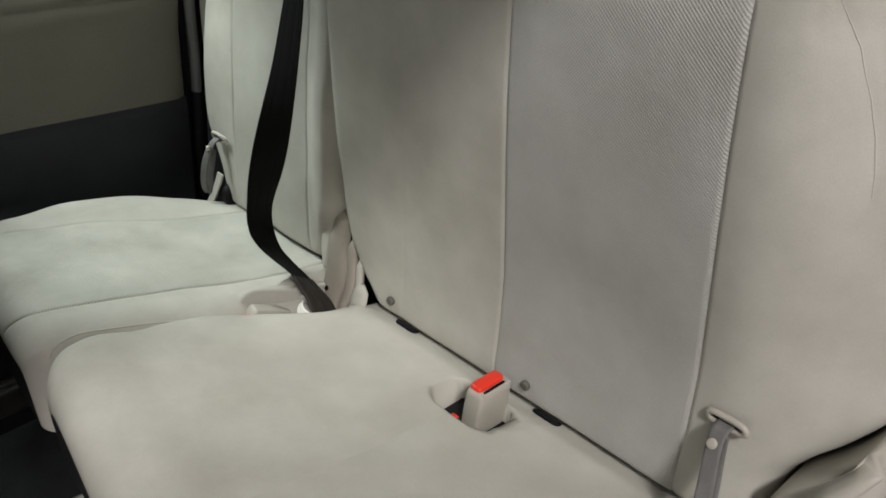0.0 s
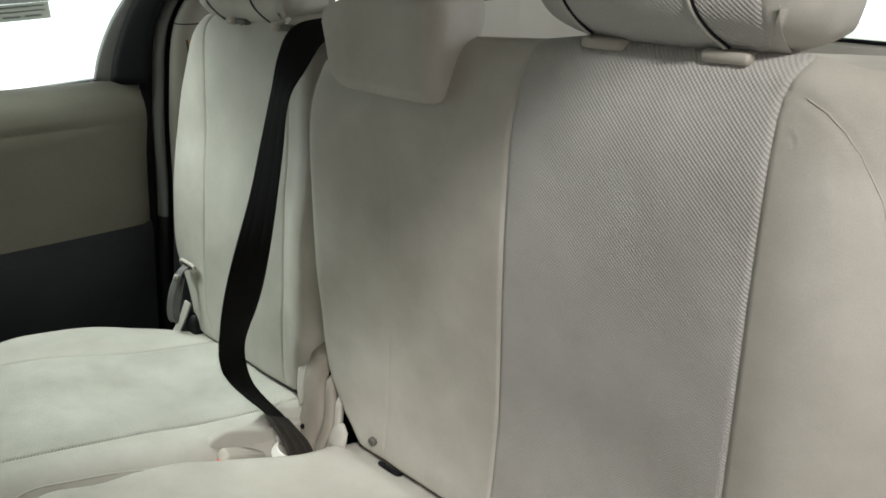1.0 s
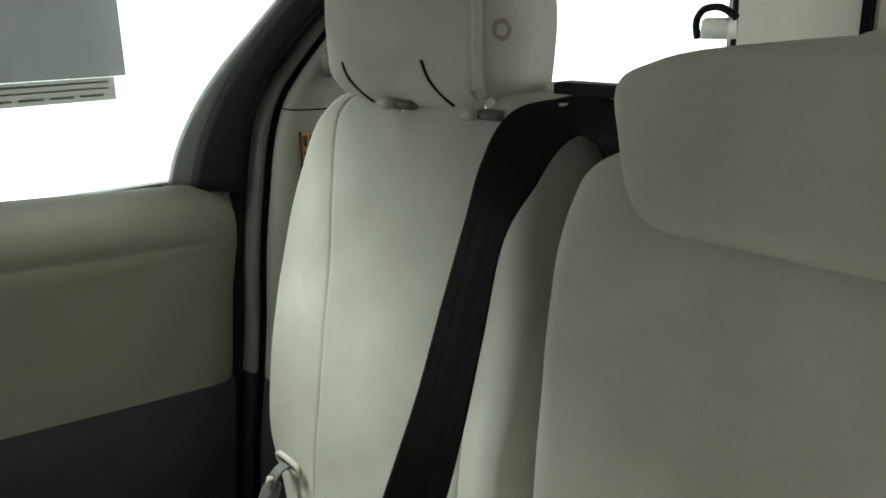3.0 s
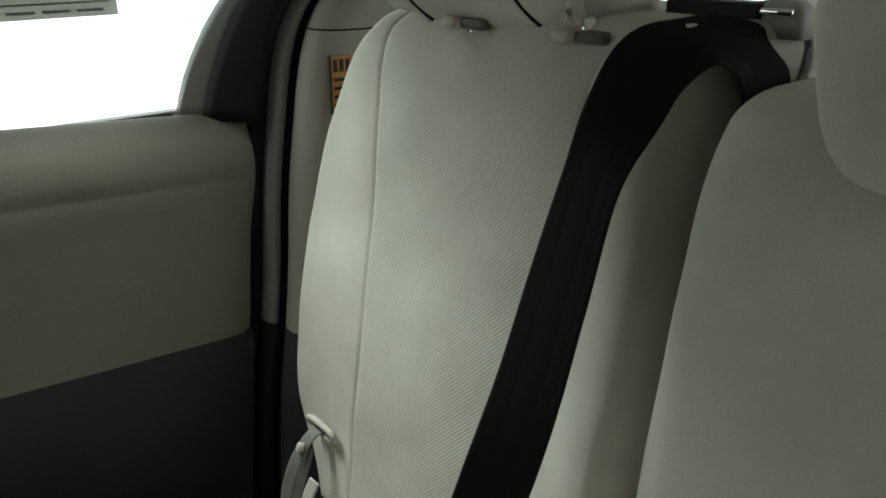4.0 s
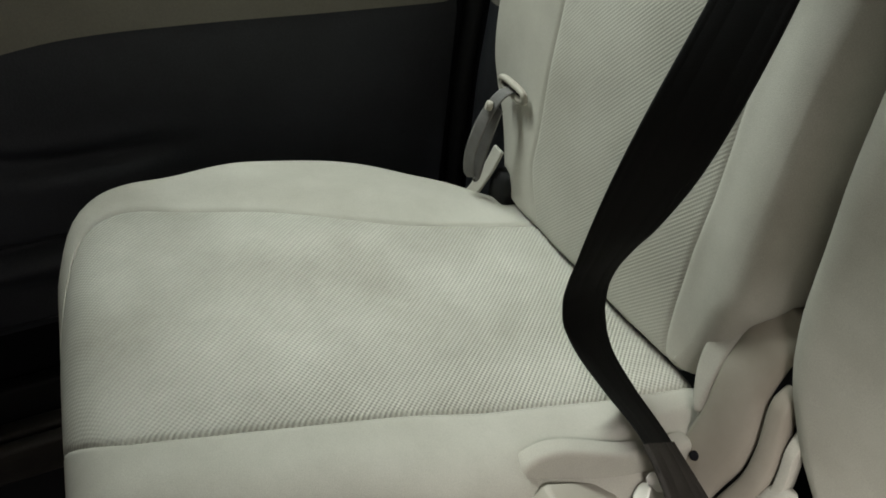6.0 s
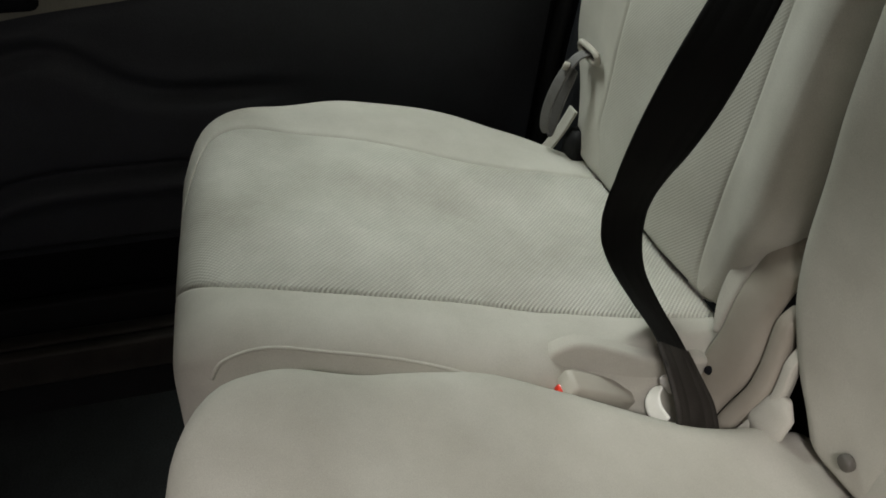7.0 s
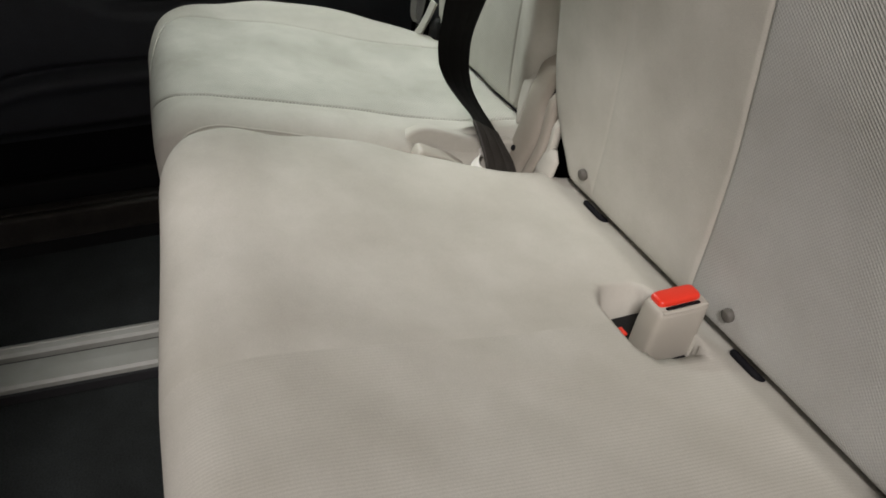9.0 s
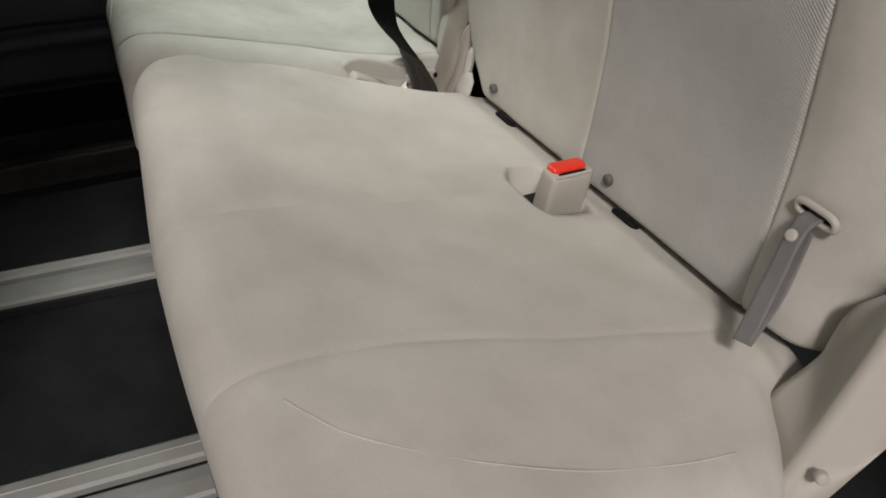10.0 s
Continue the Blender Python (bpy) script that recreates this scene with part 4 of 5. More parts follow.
# crease low on the flank of the cushion
v, f = tube([place_narrow_cushion(hi_d(y) - o, y, top_left(hi_d(y) - o, y) + 0.0004) for y, o in ((-0.398, 0.002), (-0.388, 0.008), (-0.36, 0.013), (-0.324, 0.012), (-0.247, 0.008), (-0.165, 0.002))], 0.0014, n=60)
mesh_part("flank_crease", v, f, M_cloth, left_covers[2], "sewn crease in the flank")
adopt(narrow)


# ---- headrests ----
def posts(owner, xs, z, y, zt=0.045, span=(0.010, 0.030)):
    for x in xs:
        part("guide", box_bm(x - span[0], x + span[1], y - 0.018, y + 0.016, z - 0.008, z + 0.002, 0.0045, 3), M_plastic, owner, "beige plastic guide")
        if span[1] < 0.02:
            part("guide_collar", box_bm(x + span[1] - 0.002, x + 0.036, y - 0.012, y + 0.018, z - 0.007, z + 0.001, 0.003), M_button, owner, "dark grey guide collar")
        part("post", cyl_bm((x + 0.012, y + 0.002, z - 0.01), (x + 0.012, y + 0.004, z + (zt if span[1] > 0.02 else 0.009)), 0.0055), M_chrome, owner, "chrome post")


def headrest(x0, x1, z0, z1, yf, label, px, pz, py, seam_x, slits, thick=0.10, face=M_weave, span=(0.010, 0.030)):
    ob = thing("headrest", ((x0 + x1) / 2, 0.06, z0), label, "headrest", "headrests")
    mid = (x0 + x1) / 2
    lo = lerp_table([(z0, x0 + 0.035), (z0 + 0.02, x0 + 0.012), (z0 + 0.05, x0 + 0.002), (z0 + 0.10, x0), (z1, x0 + 0.02)])
    hi = lerp_table([(z0, x1 - 0.035), (z0 + 0.02, x1 - 0.012), (z0 + 0.05, x1 - 0.002), (z0 + 0.10, x1), (z1, x1 - 0.02)])

    def top(a, s):
        h = -yf - 0.02 * ((a - mid) / (x1 - x0) * 2) ** 2
        return h - 0.035 * smoothstep(z0 + 0.05, z0 - 0.01, s) ** 1.5
    v, p, r = pillow(z0, z1, lo, hi, top, thick, 0.028, 0.020, 0.04, [lambda s: seam_x], ns=40, seg=16, groove=0.0012, puff=0.0004, place=place_back)
    covers(ob, v, p, r, ["cover", "side_cover"] if seam_x > mid else ["side_cover", "cover"], [face, M_cloth] if seam_x > mid else [M_cloth, face], ["finely ribbed cloth cover", "plain cloth side"])
    for (xa, za), (xb, zb) in slits:
        def on(x, z):
            return (x, -top(x, z) - 0.0005, z)
        pts = [on(xa, za), on(xa + (xb - xa) * 0.25, za + (zb - za) * 0.35), on(xa + (xb - xa) * 0.6, za + (zb - za) * 0.72), on(xb, zb)]
        v, f = tube(pts, 0.0012)
        slit = mesh_part("slit", v, f, M_black, ob, "dark slit in the cover")
        v, f = tube([(x - 0.003, y + 0.0008, z) for x, y, z in pts], 0.0025)
        mesh_part("slit_lip", v, f, M_cloth, slit, "rolled lip of the slit")
    posts(ob, px, pz, py, span=span)
    return ob


h1 = headrest(-0.452, -0.194, 0.796, 0.988, 0.052, "grey-beige cloth headrest on two chrome posts", (-0.334, -0.226), 0.815, 0.072, -0.225,
              [((-0.391, 0.845), (-0.356, 0.805)), ((-0.273, 0.851), (-0.242, 0.805))], thick=0.062, face=M_cloth, span=(0.004, 0.013))
v, f = tube([(-0.194 + 0.0055 * math.cos(q), 0.068 + 0.003 * math.cos(q), 0.875 + 0.0065 * math.sin(q)) for q in [k * math.pi / 5 for k in range(10)]], 0.002, closed=True)
mesh_part("release_ring", v, f, M_trim, h1, "round release ring")
adopt(h1)
h2 = headrest(0.234, 0.496, 0.845, 1.02, -0.010, "grey-beige ribbed headrest above the wide seat", (0.303, 0.411), 0.849, 0.032, 0.452,
              [((0.283, 0.893), (0.303, 0.853)), ((0.402, 0.896), (0.424, 0.853))], thick=0.075)
adopt(h2)

# low middle headrest that saddles the top of the wide back
mid = thing("middle_headrest", (0.05, 0.05, 0.77), "low plain cloth middle headrest folded over the seat top", "headrest", "headrests")
lo_m = lerp_table([(0.769, 0.012), (0.773, 0.004), (0.777, -0.004), (0.785, -0.011), (0.80, -0.019), (0.825, -0.026), (0.845, -0.030), (0.856, -0.024), (0.863, -0.006), (0.868, 0.012), (0.872, 0.040), (0.877, 0.090)])
hi_m = lerp_table([(0.769, 0.132), (0.774, 0.141), (0.780, 0.147), (0.79, 0.149), (0.815, 0.150), (0.835, 0.150), (0.845, 0.152), (0.855, 0.153), (0.866, 0.152), (0.872, 0.148), (0.877, 0.136)])


def top_mid(a, s):
    """A flat face that breaks at a soft crease into the side."""
    return 0.022 - 0.06 * (s - 0.77) - 0.12 * (a - 0.07) ** 2 - 0.010 * smoothstep(0.79, 0.767, s) - 0.45 * max(0.0, a - 0.137) * smoothstep(0.130, 0.150, a)


v, p, r = pillow(0.774, 0.879, lo_m, hi_m, top_mid, 0.066, 0.017, 0.007, 0.012, ns=40, seg=30, place=place_back, rr=0.012)
covers(mid, v, p, r, ["cover"], [M_cloth], ["plain cloth cover"])
adopt(mid)


# ---- belts ----
belt = thing("seat_belt", (-0.11, -0.06, 0.26), "black shoulder belt hanging slack to a grey sleeved anchor", "seat belt")
st = [((-0.100, 0.100, 0.786), (0, -0.85, -0.45)), ((-0.104, 0.098, 0.800), (0, -0.88, -0.35)), ((-0.112, 0.088, 0.8125), (0.1, -0.88, -0.35)), ((-0.126, 0.070, 0.8175), (0.4, -0.75, -0.45)), ((-0.1402, 0.0456, 0.8065), (0.9, 0.3, -0.4)),
      ((-0.1466, 0.0291, 0.7813), (1, 0.35, -0.12)), ((-0.1528, 0.0102, 0.7409), (1, -0.06, 0.05)), ((-0.1608, -0.0063, 0.6699), (1, 0.1, 0.05)), ((-0.1668, -0.0245, 0.6), (1, 0.30, 0)), ((-0.1785, -0.0463, 0.5199), (0.8, 0.75, 0.05)),
      ((-0.1948, -0.0597, 0.4551), (0.3, 1, -0.05)), ((-0.2060, -0.0625, 0.425), (0.0, 1, -0.12)), ((-0.2150, -0.0637, 0.402), (-0.15, 0.95, -0.2)), ((-0.2200, -0.0637, 0.380), (-0.2, 0.93, -0.25)), ((-0.2165, -0.0637, 0.359), (-0.2, 0.90, -0.32)),
      ((-0.2000, -0.0640, 0.3425), (-0.25, 0.85, -0.42)), ((-0.1700, -0.0630, 0.3330), (-0.28, 0.80, -0.5)), ((-0.1350, -0.0605, 0.3245), (-0.30, 0.76, -0.55)), ((-0.108, -0.06, 0.314), (-0.32, 0.76, -0.5))]
v, f = ribbon(st, 0.0465, 0.0014, n=150, woven=True)
mesh_part("webbing", v, f, M_belt, belt, "black webbing")
v, f = ribbon([((-0.126, -0.060, 0.3210), (-0.30, 0.76, -0.55)), ((-0.114, -0.060, 0.316), (-0.32, 0.76, -0.5)), ((-0.100, -0.060, 0.308), (-0.35, 0.78, -0.4)), ((-0.086, -0.058, 0.292), (-0.3, 0.8, -0.3)), ((-0.076, -0.055, 0.262), (-0.2, 0.9, -0.2))], 0.0475, 0.0042, n=50, woven=True)
mesh_part("sleeve", v, f, M_sleeve, belt, "worn dark grey anchor sleeve")
adopt(belt)


# ---- things on and between the seats ----
def stadium(cx, cz, hx, hz, r, n=28):
    """Points of a rounded slot in the x-z plane."""
    pts = []
    for k in range(n):
        q = 2 * math.pi * k / n
        c, s = math.cos(q), math.sin(q)
        pts.append((cx + math.copysign(abs(c) ** 0.55, c) * hx, cz + math.copysign(abs(s) ** 0.7, s) * hz))
    return pts


def bezel(owner, xc, y, zc, hx, lean, label):
    pts = [(x, y + (zc - z) * 0.2 - 0.3 * 0, z + (x - xc) * lean) for x, z in stadium(xc, zc, hx, 0.0062, 0)]
    v, f = tube(pts, 0.0033, n=64, closed=True)
    ring = mesh_part("bezel", v, f, M_plastic, owner, label)
    part("slot_back", box_bm(xc - hx * 0.9, xc + hx * 0.9, y + 0.001, y + 0.003, zc - 0.005, zc + 0.005, 0.0005), M_black, ring, "dark slot", smooth=False)


# buckle in the cushion pocket
buckle = thing("belt_buckle", (0.230, -0.036, 0.245), "beige belt buckle with a red release button", "belt buckle", "belt buckles")


def loft_box(name, layers, mat, owner, label, n=32, pw=0.35):
    """Rounded rectangles stacked: each layer is (cx, cy, z, hx, hy)."""
    v, f = [], []
    for cx, cy, z, hx, hy in layers:
        for k in range(n):
            q = 2 * math.pi * k / n
            c, s = math.cos(q), math.sin(q)
            v.append((cx + math.copysign(abs(c) ** pw, c) * hx, cy + math.copysign(abs(s) ** pw, s) * hy, z))
    for i in range(len(layers) - 1):
        for k in range(n):
            f.append((i * n + k, i * n + (k + 1) % n, (i + 1) * n + (k + 1) % n, (i + 1) * n + k))
    f.append(tuple(range(n)))
    f.append(tuple(reversed(range((len(layers) - 1) * n, len(layers) * n))))
    return mesh_part(name, v, f, mat, owner, label)


shell = loft_box("shell", [(0.222, -0.040, 0.243, 0.014, 0.026), (0.224, -0.040, 0.265, 0.0150, 0.0265), (0.229, -0.038, 0.300, 0.0150, 0.0262), (0.232, -0.037, 0.318, 0.0145, 0.0255), (0.2325, -0.037, 0.3225, 0.0135, 0.0245), (0.2325, -0.037, 0.324, 0.012, 0.023)], M_plastic, buckle, "beige buckle shell")
loft_box("release_button", [(0.229, -0.037, 0.318, 0.0090, 0.0205), (0.229, -0.037, 0.3265, 0.0090, 0.0205), (0.229, -0.037, 0.3285, 0.0080, 0.0195), (0.229, -0.037, 0.3292, 0.0062, 0.017)], M_red, shell, "red release button")
loft_box("tongue_slot", [(0.2408, -0.037, 0.320, 0.0020, 0.0165), (0.2408, -0.037, 0.3246, 0.0020, 0.0165)], M_black, shell, "dark tongue slot")
v, f = tube([(0.2445, -0.0585, 0.3235), (0.246, -0.037, 0.3238), (0.2445, -0.0155, 0.3235)], 0.0018)
mesh_part("lip", v, f, M_plastic, shell, "pale worn lip")
part("pocket_tag", box_bm(0.188, 0.199, -0.066, -0.055, 0.2625, 0.2655, 0.001), M_red, buckle, "small red tag in the pocket")
adopt(buckle)

# second buckle, lying between the seats
buckle2 = thing("belt_buckle", (-0.128, -0.12, 0.265), "beige belt buckle lying in the gap between the seats", "belt buckle", "belt buckles")
ax_z = Vector((0.05, -0.88, 0.46)).normalized()
ax_y = ax_z.cross(Vector((0.15, 0.46, 0.88))).normalized()
ax_x = ax_y.cross(ax_z)
m2 = Matrix.Translation((-0.130, -0.119, 0.282)) @ Matrix((ax_x, ax_y, ax_z)).transposed().to_4x4()


def lay(ob, m):
    ob.data.transform(m)
    return ob


lay(loft_box("shell", [(0, 0, -0.036, 0.008, 0.006), (0, 0, -0.030, 0.0125, 0.0100), (0, 0, 0.0, 0.0140, 0.0115), (0, 0, 0.028, 0.0140, 0.0115), (0, 0, 0.032, 0.0125, 0.0105)], M_plastic, buckle2, "beige buckle shell"), m2)
lay(loft_box("release_button", [(-0.004, 0.001, 0.028, 0.0050, 0.0055), (-0.004, 0.001, 0.0330, 0.0040, 0.0045)], M_red, buckle2, "red release button"), m2)
adopt(buckle2)

# pull strap on the wide seat
s1 = thing("pull_strap", (0.51, 0.0, 0.41), "grey webbing pull strap with a snap in a beige bezel", "strap", "seat pull straps")
bezel(s1, 0.503, 0.0035, 0.413, 0.0192, -0.02, "beige plastic bezel")
st = [((0.5035, 0.012, 0.4125), (1, 0, 0)), ((0.5025, -0.004, 0.410), (1, 0, 0)), ((0.5025, -0.013, 0.398), (1, -0.08, 0)), ((0.5085, -0.028, 0.375), (1, 0, 0.05)), ((0.5175, -0.048, 0.349), (1, 0.12, 0.1)), ((0.5255, -0.066, 0.327), (1, 0.18, 0.15))]
v, f = ribbon(st, 0.0165, 0.0022, n=50)
strap = mesh_part("strap", v, f, M_strap, s1, "grey webbing strap")
st = [((0.5025, -0.002, 0.400), (1, 0, 0)), ((0.5055, -0.010, 0.380), (1, 0, 0)), ((0.5145, -0.030, 0.352), (1, 0.12, 0.1)), ((0.5250, -0.0640, 0.3255), (1, 0.18, 0.15))]
v, f = ribbon(st, 0.0155, 0.0018, n=40)
mesh_part("strap_back", v, f, M_strap, s1, "rear half of the folded strap")
part("snap", cyl_bm((0.501, -0.0125, 0.3965), (0.501, -0.0170, 0.3990), 0.0052, bevel=0.0015), M_plastic, strap, "pale snap stud")
for i in range(4):
    part("stitch", box_bm(0.4965 + i * 0.004, 0.4977 + i * 0.004, -0.0205, -0.0190, 0.381, 0.386, 0.0), M_plastic, strap, "pale stitch", smooth=False)
adopt(s1)

# pull strap on the narrow seat
s2 = thing("pull_strap", (-0.47, 0.0, 0.42), "grey webbing pull strap looping down beside the narrow seat", "strap", "seat pull straps")
bezel(s2, -0.467, 0.006, 0.420, 0.0215, -0.02, "beige plastic bezel")
st = [((-0.467, 0.014, 0.420), (1, 0, 0)), ((-0.469, -0.002, 0.417), (1, 0.1, 0)), ((-0.473, -0.011, 0.405), (0.95, 0.3, 0.2)), ((-0.479, -0.020, 0.383), (0.9, 0.4, 0.1)), ((-0.486, -0.026, 0.352), (0.9, 0.4, 0.1)),
      ((-0.489, -0.026, 0.330), (0.9, 0.4, 0.1)), ((-0.488, -0.022, 0.322), (0.9, 0.4, 0.1)), ((-0.486, -0.019, 0.331), (0.9, 0.4, 0.1)), ((-0.481, -0.014, 0.362), (0.9, 0.4, 0.1)), ((-0.471, -0.006, 0.402), (1, 0.2, 0.1))]
v, f = ribbon(st, 0.0135, 0.0018, n=90)
strap = mesh_part("strap", v, f, M_strap, s2, "grey looped webbing")
part("snap", cyl_bm((-0.472, -0.012, 0.404), (-0.4745, -0.0175, 0.406), 0.0046, bevel=0.0012), M_plastic, strap, "pale snap stud")
for piece in s2.children:
    piece.location = (0.006, 0.001, 0.003)
adopt(s2)

# cover edging at the foot of the narrow back
e1 = thing("cover_edging", (-0.49, -0.01, 0.29), "pale cover edging tucked between back and cushion", "seat trim")
v, f = ribbon([((-0.479, 0.006, 0.352), (1, 0.3, 0)), ((-0.484, -0.003, 0.328), (1, 0.3, 0)), ((-0.492, -0.014, 0.303), (1, 0.4, 0)), ((-0.500, -0.022, 0.288), (1, 0.4, 0))], 0.013, 0.004, n=30)
mesh_part("edging", v, f, M_cloth, e1, "pale cloth edging")
# dark body put into the gap in place of its shade
loft_box("gap_filler", [(-0.470, 0.010, 0.285, 0.018, 0.014), (-0.470, 0.011, 0.318, 0.015, 0.012), (-0.472, 0.013, 0.330, 0.008, 0.008)], M_dark, e1, "dark filler added for the shade in the gap")
adopt(e1)


# covers of the hinge between the two seats
def hinge_y(z):
    return -0.014 + 0.33 * (z - 0.281)


def strip_between(name, owner, left, right, bulge, back, mat, label, z0, z1, n=36, m=10):
    """A curved moulded strip between two edge lines given as x over z; bulge rounds it towards the front."""
    v, f = [], []
    for i in range(n + 1):
        z = z0 + (z1 - z0) * i / n
        xa, xb = left(z), right(z)
        tuck = 0.012 * smoothstep(z1 - 0.022, z1, z)
        ring = []
        for k in range(m + 1):
            t = k / m
            ring.append((xa + (xb - xa) * t, hinge_y(z) + tuck - bulge * math.sqrt(max(0.0, 1 - (2 * t - 1) ** 2)), z))
        ring += [(xb, hinge_y(z) + back, z), (xa, hinge_y(z) + back, z)]
        v += ring
    q = m + 3
    for i in range(n):
        for k in range(q):
            f.append((i * q + k, i * q + (k + 1) % q, (i + 1) * q + (k + 1) % q, (i + 1) * q + k))
    f += [tuple(range(q)), tuple(reversed(range(n * q, n * q + q)))]
    return mesh_part(name, v, f, mat, owner, label)


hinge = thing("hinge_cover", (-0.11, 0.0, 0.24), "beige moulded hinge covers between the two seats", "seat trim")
left_edge = lerp_table([(0.235, -0.146), (0.283, -0.148), (0.311, -0.1465), (0.325, -0.148), (0.342, -0.150), (0.36, -0.1495), (0.385, -0.146), (0.405, -0.140)])
right_edge = lerp_table([(0.235, -0.110), (0.252, -0.109), (0.272, -0.1055), (0.297, -0.0995), (0.318, -0.1005), (0.332, -0.104), (0.35, -0.1085), (0.372, -0.1075), (0.405, -0.104)])
inner_edge = lerp_table([(0.235, -0.094), (0.267, -0.086), (0.29, -0.080), (0.305, -0.0775), (0.325, -0.081), (0.35, -0.089), (0.372, -0.098), (0.405, -0.100)])
strip_between("outer_cover", hinge, left_edge, right_edge, 0.007, 0.010, M_hinge, "beige curved hinge cover", 0.235, 0.405)
strip_between("inner_cover", hinge, lambda z: right_edge(z) + 0.0035, inner_edge, 0.004, 0.008, M_hinge, "narrow beige hinge cover", 0.235, 0.374)
strip_between("side_cover", hinge, lambda z: inner_edge(z) + 0.003, lambda z: inner_edge(z) + 0.012, 0.001, 0.008, M_cloth, "pale cloth edge beside the hinge", 0.255, 0.352)
strip_between("dark_gap", hinge, lambda z: right_edge(z) - 0.004, lambda z: right_edge(z) + 0.008, 0.0, 0.003, M_black, "black gap liner", 0.24, 0.40).location = (0.0, 0.004, 0.0)
loft_box("fold_flap", [(-0.072, -0.010, 0.272, 0.016, 0.007), (-0.066, -0.009, 0.286, 0.018, 0.006), (-0.063, -0.004, 0.303, 0.015, 0.005), (-0.064, -0.001, 0.312, 0.006, 0.003)], M_cloth, hinge, "pale folded cloth flap", pw=0.9)
# upper layers are added in black, standing in for shade between the backs
loft_box("hinge_gap_shade", [(-0.100, 0.055, 0.20, 0.045, 0.030), (-0.100, 0.070, 0.44, 0.032, 0.022), (-0.100, 0.078, 0.55, 0.022, 0.022), (-0.096, 0.083, 0.70, 0.022, 0.022), (-0.088, 0.098, 0.785, 0.018, 0.020)], M_black, hinge, "dark hinge behind the covers, carried up black to shade the gap")
part("peg", cyl_bm((-0.131, -0.010, 0.276), (-0.129, -0.021, 0.287), 0.0036, bevel=0.001), M_black, hinge, "small black peg")
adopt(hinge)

# teardrop flap on the lower bolster of the narrow back
flap = thing("bolster_flap", (-0.155, 0.0, 0.31), "beige teardrop cloth flap on the seat bolster", "seat trim")
v, p, r = pillow(0.306, 0.386, lerp_table([(0.306, -0.152), (0.32, -0.161), (0.335, -0.167), (0.352, -0.169), (0.368, -0.164), (0.386, -0.152)]), lerp_table([(0.306, -0.146), (0.33, -0.147), (0.36, -0.147), (0.386, -0.143)]),
                 lambda a, s: 0.0035 - hinge_y(s), 0.02, 0.0045, 0.004, 0.006, ns=24, seg=6, place=place_back)
covers(flap, v, p, r, ["cloth"], [M_cloth], ["plain cloth flap"])
adopt(flap)

# patch on the flank of the narrow cushion, and a care tag by the belt
patch = thing("flank_patch", (-0.145, -0.06, 0.24), "plain beige cloth patch on the cushion flank", "seat trim")
v, p, r = pillow(-0.155, -0.012, lambda s: 0.225, lerp_table([(-0.155, 0.305), (-0.145, 0.314), (-0.125, 0.318), (-0.10, 0.312), (-0.07, 0.302), (-0.01, 0.290)]), lambda a, s: -0.1460 + 0.012 * smoothstep(-0.15, -0.05, s) - 0.18 * max(0.0, a - 0.29), 0.014, 0.0045, 0.012, 0.010, ns=30, seg=10, place=lambda a, s, h: (h, s, a))
covers(patch, v, p, r, ["cloth"], [M_cloth], ["plain cloth patch"])
adopt(patch)
tag = thing("care_tag", (-0.12, -0.09, 0.27), "small crumpled white cloth tag beside the belt anchor", "tag")
v, f = ribbon([((-0.116, -0.059, 0.293), (0.3, 0.6, 0.8)), ((-0.121, -0.067, 0.288), (0.3, 0.6, 0.8)), ((-0.115, -0.076, 0.283), (0.2, 0.5, 0.8)), ((-0.103, -0.079, 0.280), (0.0, 0.4, 0.9)), ((-0.090, -0.078, 0.279), (-0.1, 0.3, 0.9))], 0.016, 0.0016, n=30)
mesh_part("cloth", v, f, M_white, tag, "white crumpled cloth")
adopt(tag)

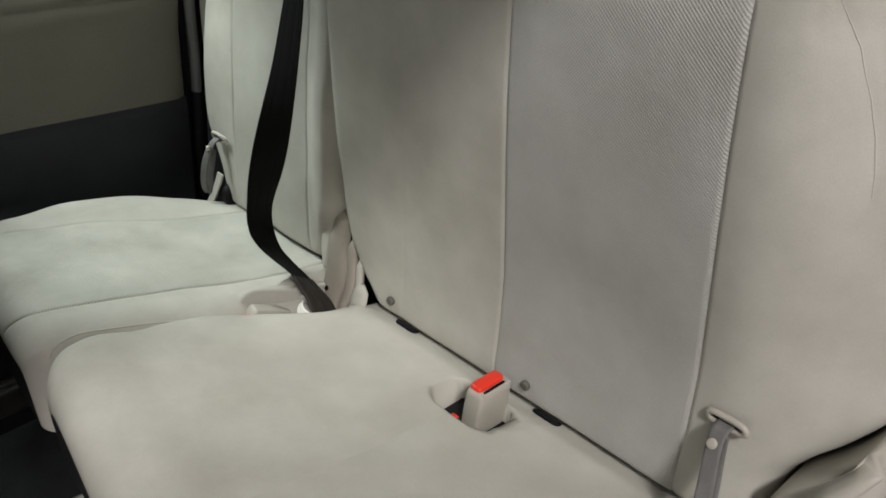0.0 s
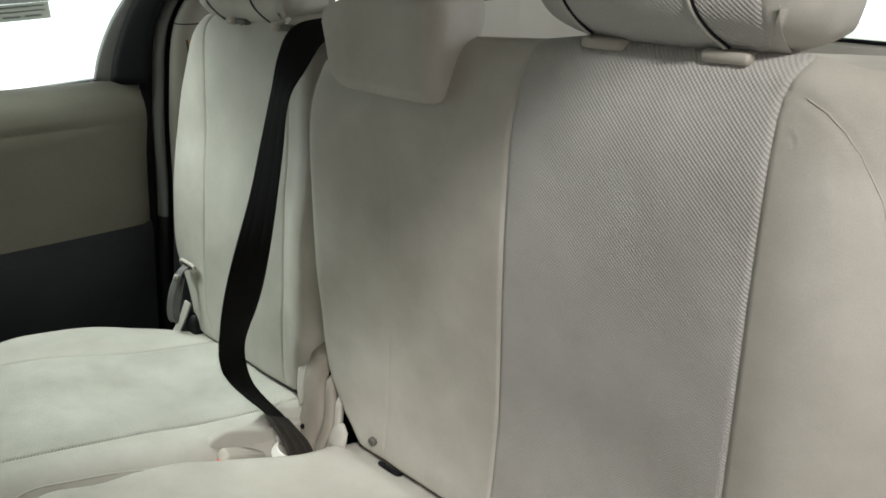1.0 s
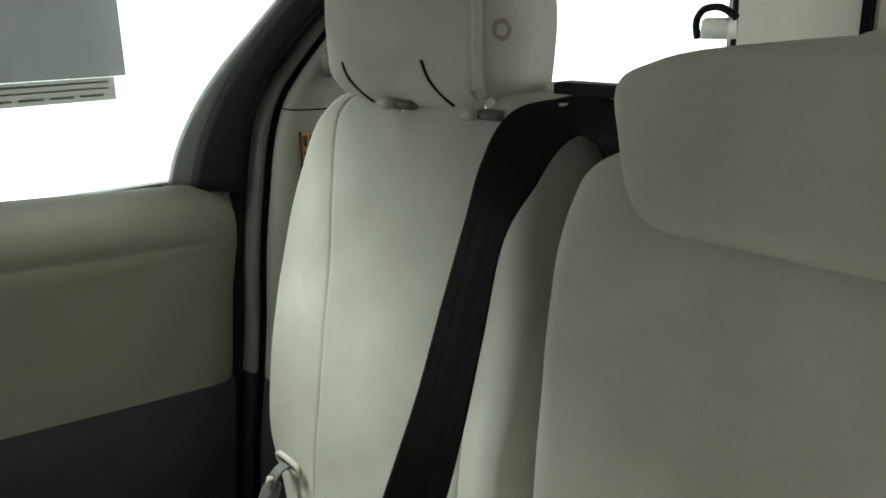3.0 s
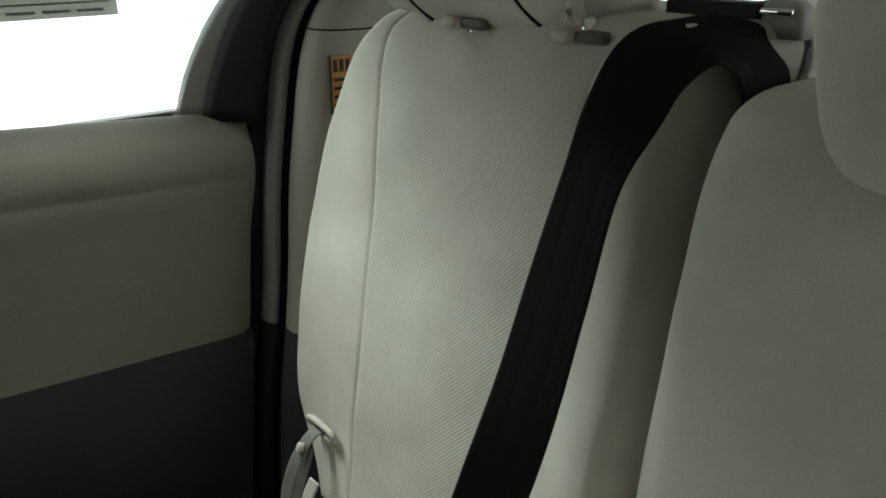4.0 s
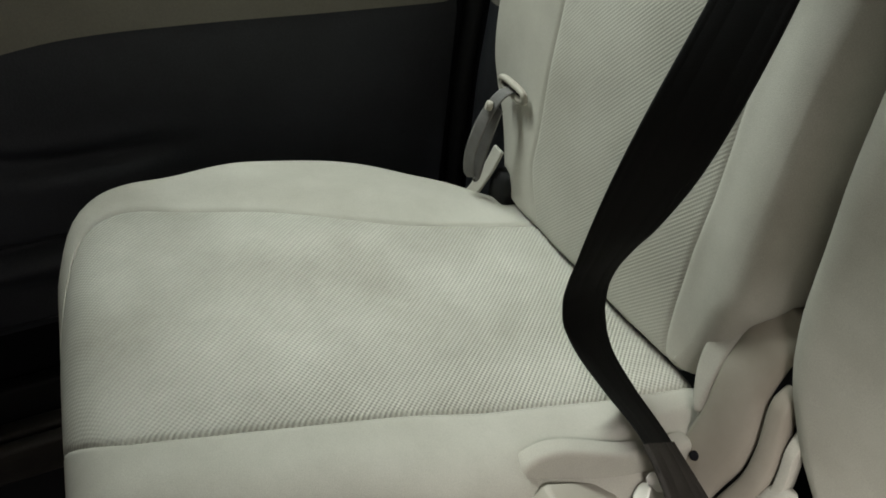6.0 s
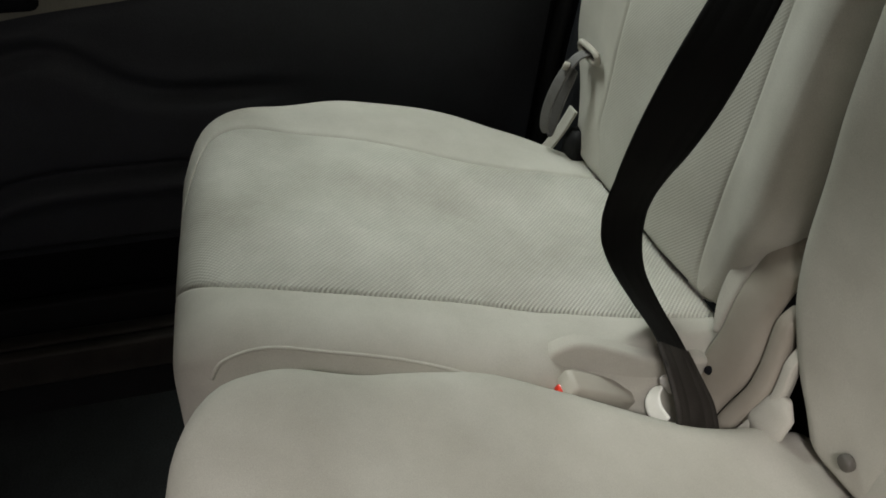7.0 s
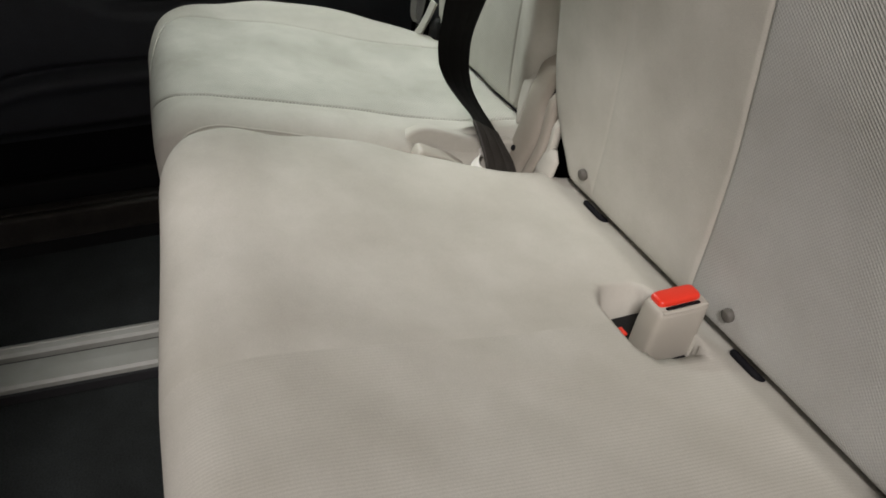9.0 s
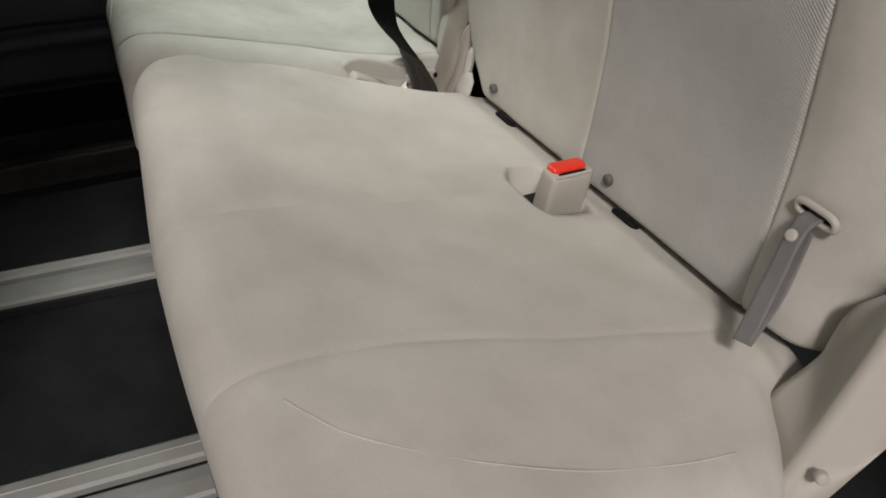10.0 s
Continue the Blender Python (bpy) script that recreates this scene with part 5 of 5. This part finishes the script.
# upper belt guide behind the narrow seat
guide = thing("belt_guide", (-0.11, 0.11, 0.82), "black belt guide with chrome latch on the seat top", "belt guide")
part("guide_bar", box_bm(-0.206, -0.140, 0.112, 0.134, 0.826, 0.843, 0.003), M_dark, guide, "black guide plate", smooth=False)
loft_box("latch", [(-0.130, 0.124, 0.824, 0.016, 0.010), (-0.130, 0.124, 0.840, 0.015, 0.009), (-0.130, 0.124, 0.845, 0.010, 0.005)], M_return, guide, "grey latch body")
part("latch_rod", cyl_bm((-0.140, 0.1135, 0.839), (-0.120, 0.1135, 0.839), 0.0022, bevel=0.0006), M_chrome, guide, "chrome latch rod")
for x, y in ((-0.206, 0.098), (-0.196, 0.099), (-0.170, 0.100), (-0.155, 0.101)):
    part("rivet", cyl_bm((x - 0.003, y, 0.8285), (x + 0.004, y + 0.001, 0.8295), 0.0032, bevel=0.001), M_chrome, guide, "chrome rivet")
part("guide_base", box_bm(-0.206, -0.140, 0.102, 0.140, 0.806, 0.827, 0.004), M_trim, guide, "grey guide base")
for piece in guide.children:
    piece.location = (0.022, 0.0, -0.008)
adopt(guide)

# grip of the side blind on the pillar trim
grip = thing("pillar_grip", (-0.60, 0.19, 0.81), "small dark grey grip on the pillar trim", "grip")
loft_box("grip_body", [(-0.606, 0.190, 0.814, 0.010, 0.012), (-0.604, 0.190, 0.819, 0.012, 0.015), (-0.605, 0.186, 0.836, 0.011, 0.013), (-0.608, 0.184, 0.841, 0.008, 0.009)], M_button, grip, "dark grey moulded grip")
adopt(grip)

# belt anchor on the rear pillar
anchor = thing("pillar_belt_anchor", (-0.45, 0.76, 0.84), "white belt anchor with a black strap on the rear pillar", "belt anchor")
loft_box("housing", [(-0.446, 0.755, 0.838, 0.024, 0.016), (-0.446, 0.755, 0.864, 0.023, 0.015), (-0.446, 0.755, 0.868, 0.018, 0.010)], M_white, anchor, "white plastic housing")
v, f = tube([(-0.474, 0.745, 0.838), (-0.478, 0.745, 0.862), (-0.466, 0.745, 0.880), (-0.440, 0.745, 0.883), (-0.420, 0.745, 0.874), (-0.412, 0.745, 0.868)], 0.0055)
mesh_part("strap", v, f, M_black, anchor, "black strap over the housing")
adopt(anchor)
hook = thing("tie_down_hook", (-0.43, 1.18, 0.70), "small dark hook beside the tailgate seal", "hook")
v, f = tube([(-0.442, 1.18, 0.690), (-0.436, 1.165, 0.712), (-0.428, 1.165, 0.712), (-0.428, 1.17, 0.690)], 0.004)
mesh_part("hook_bar", v, f, M_black, hook, "dark bent bar")
adopt(hook)
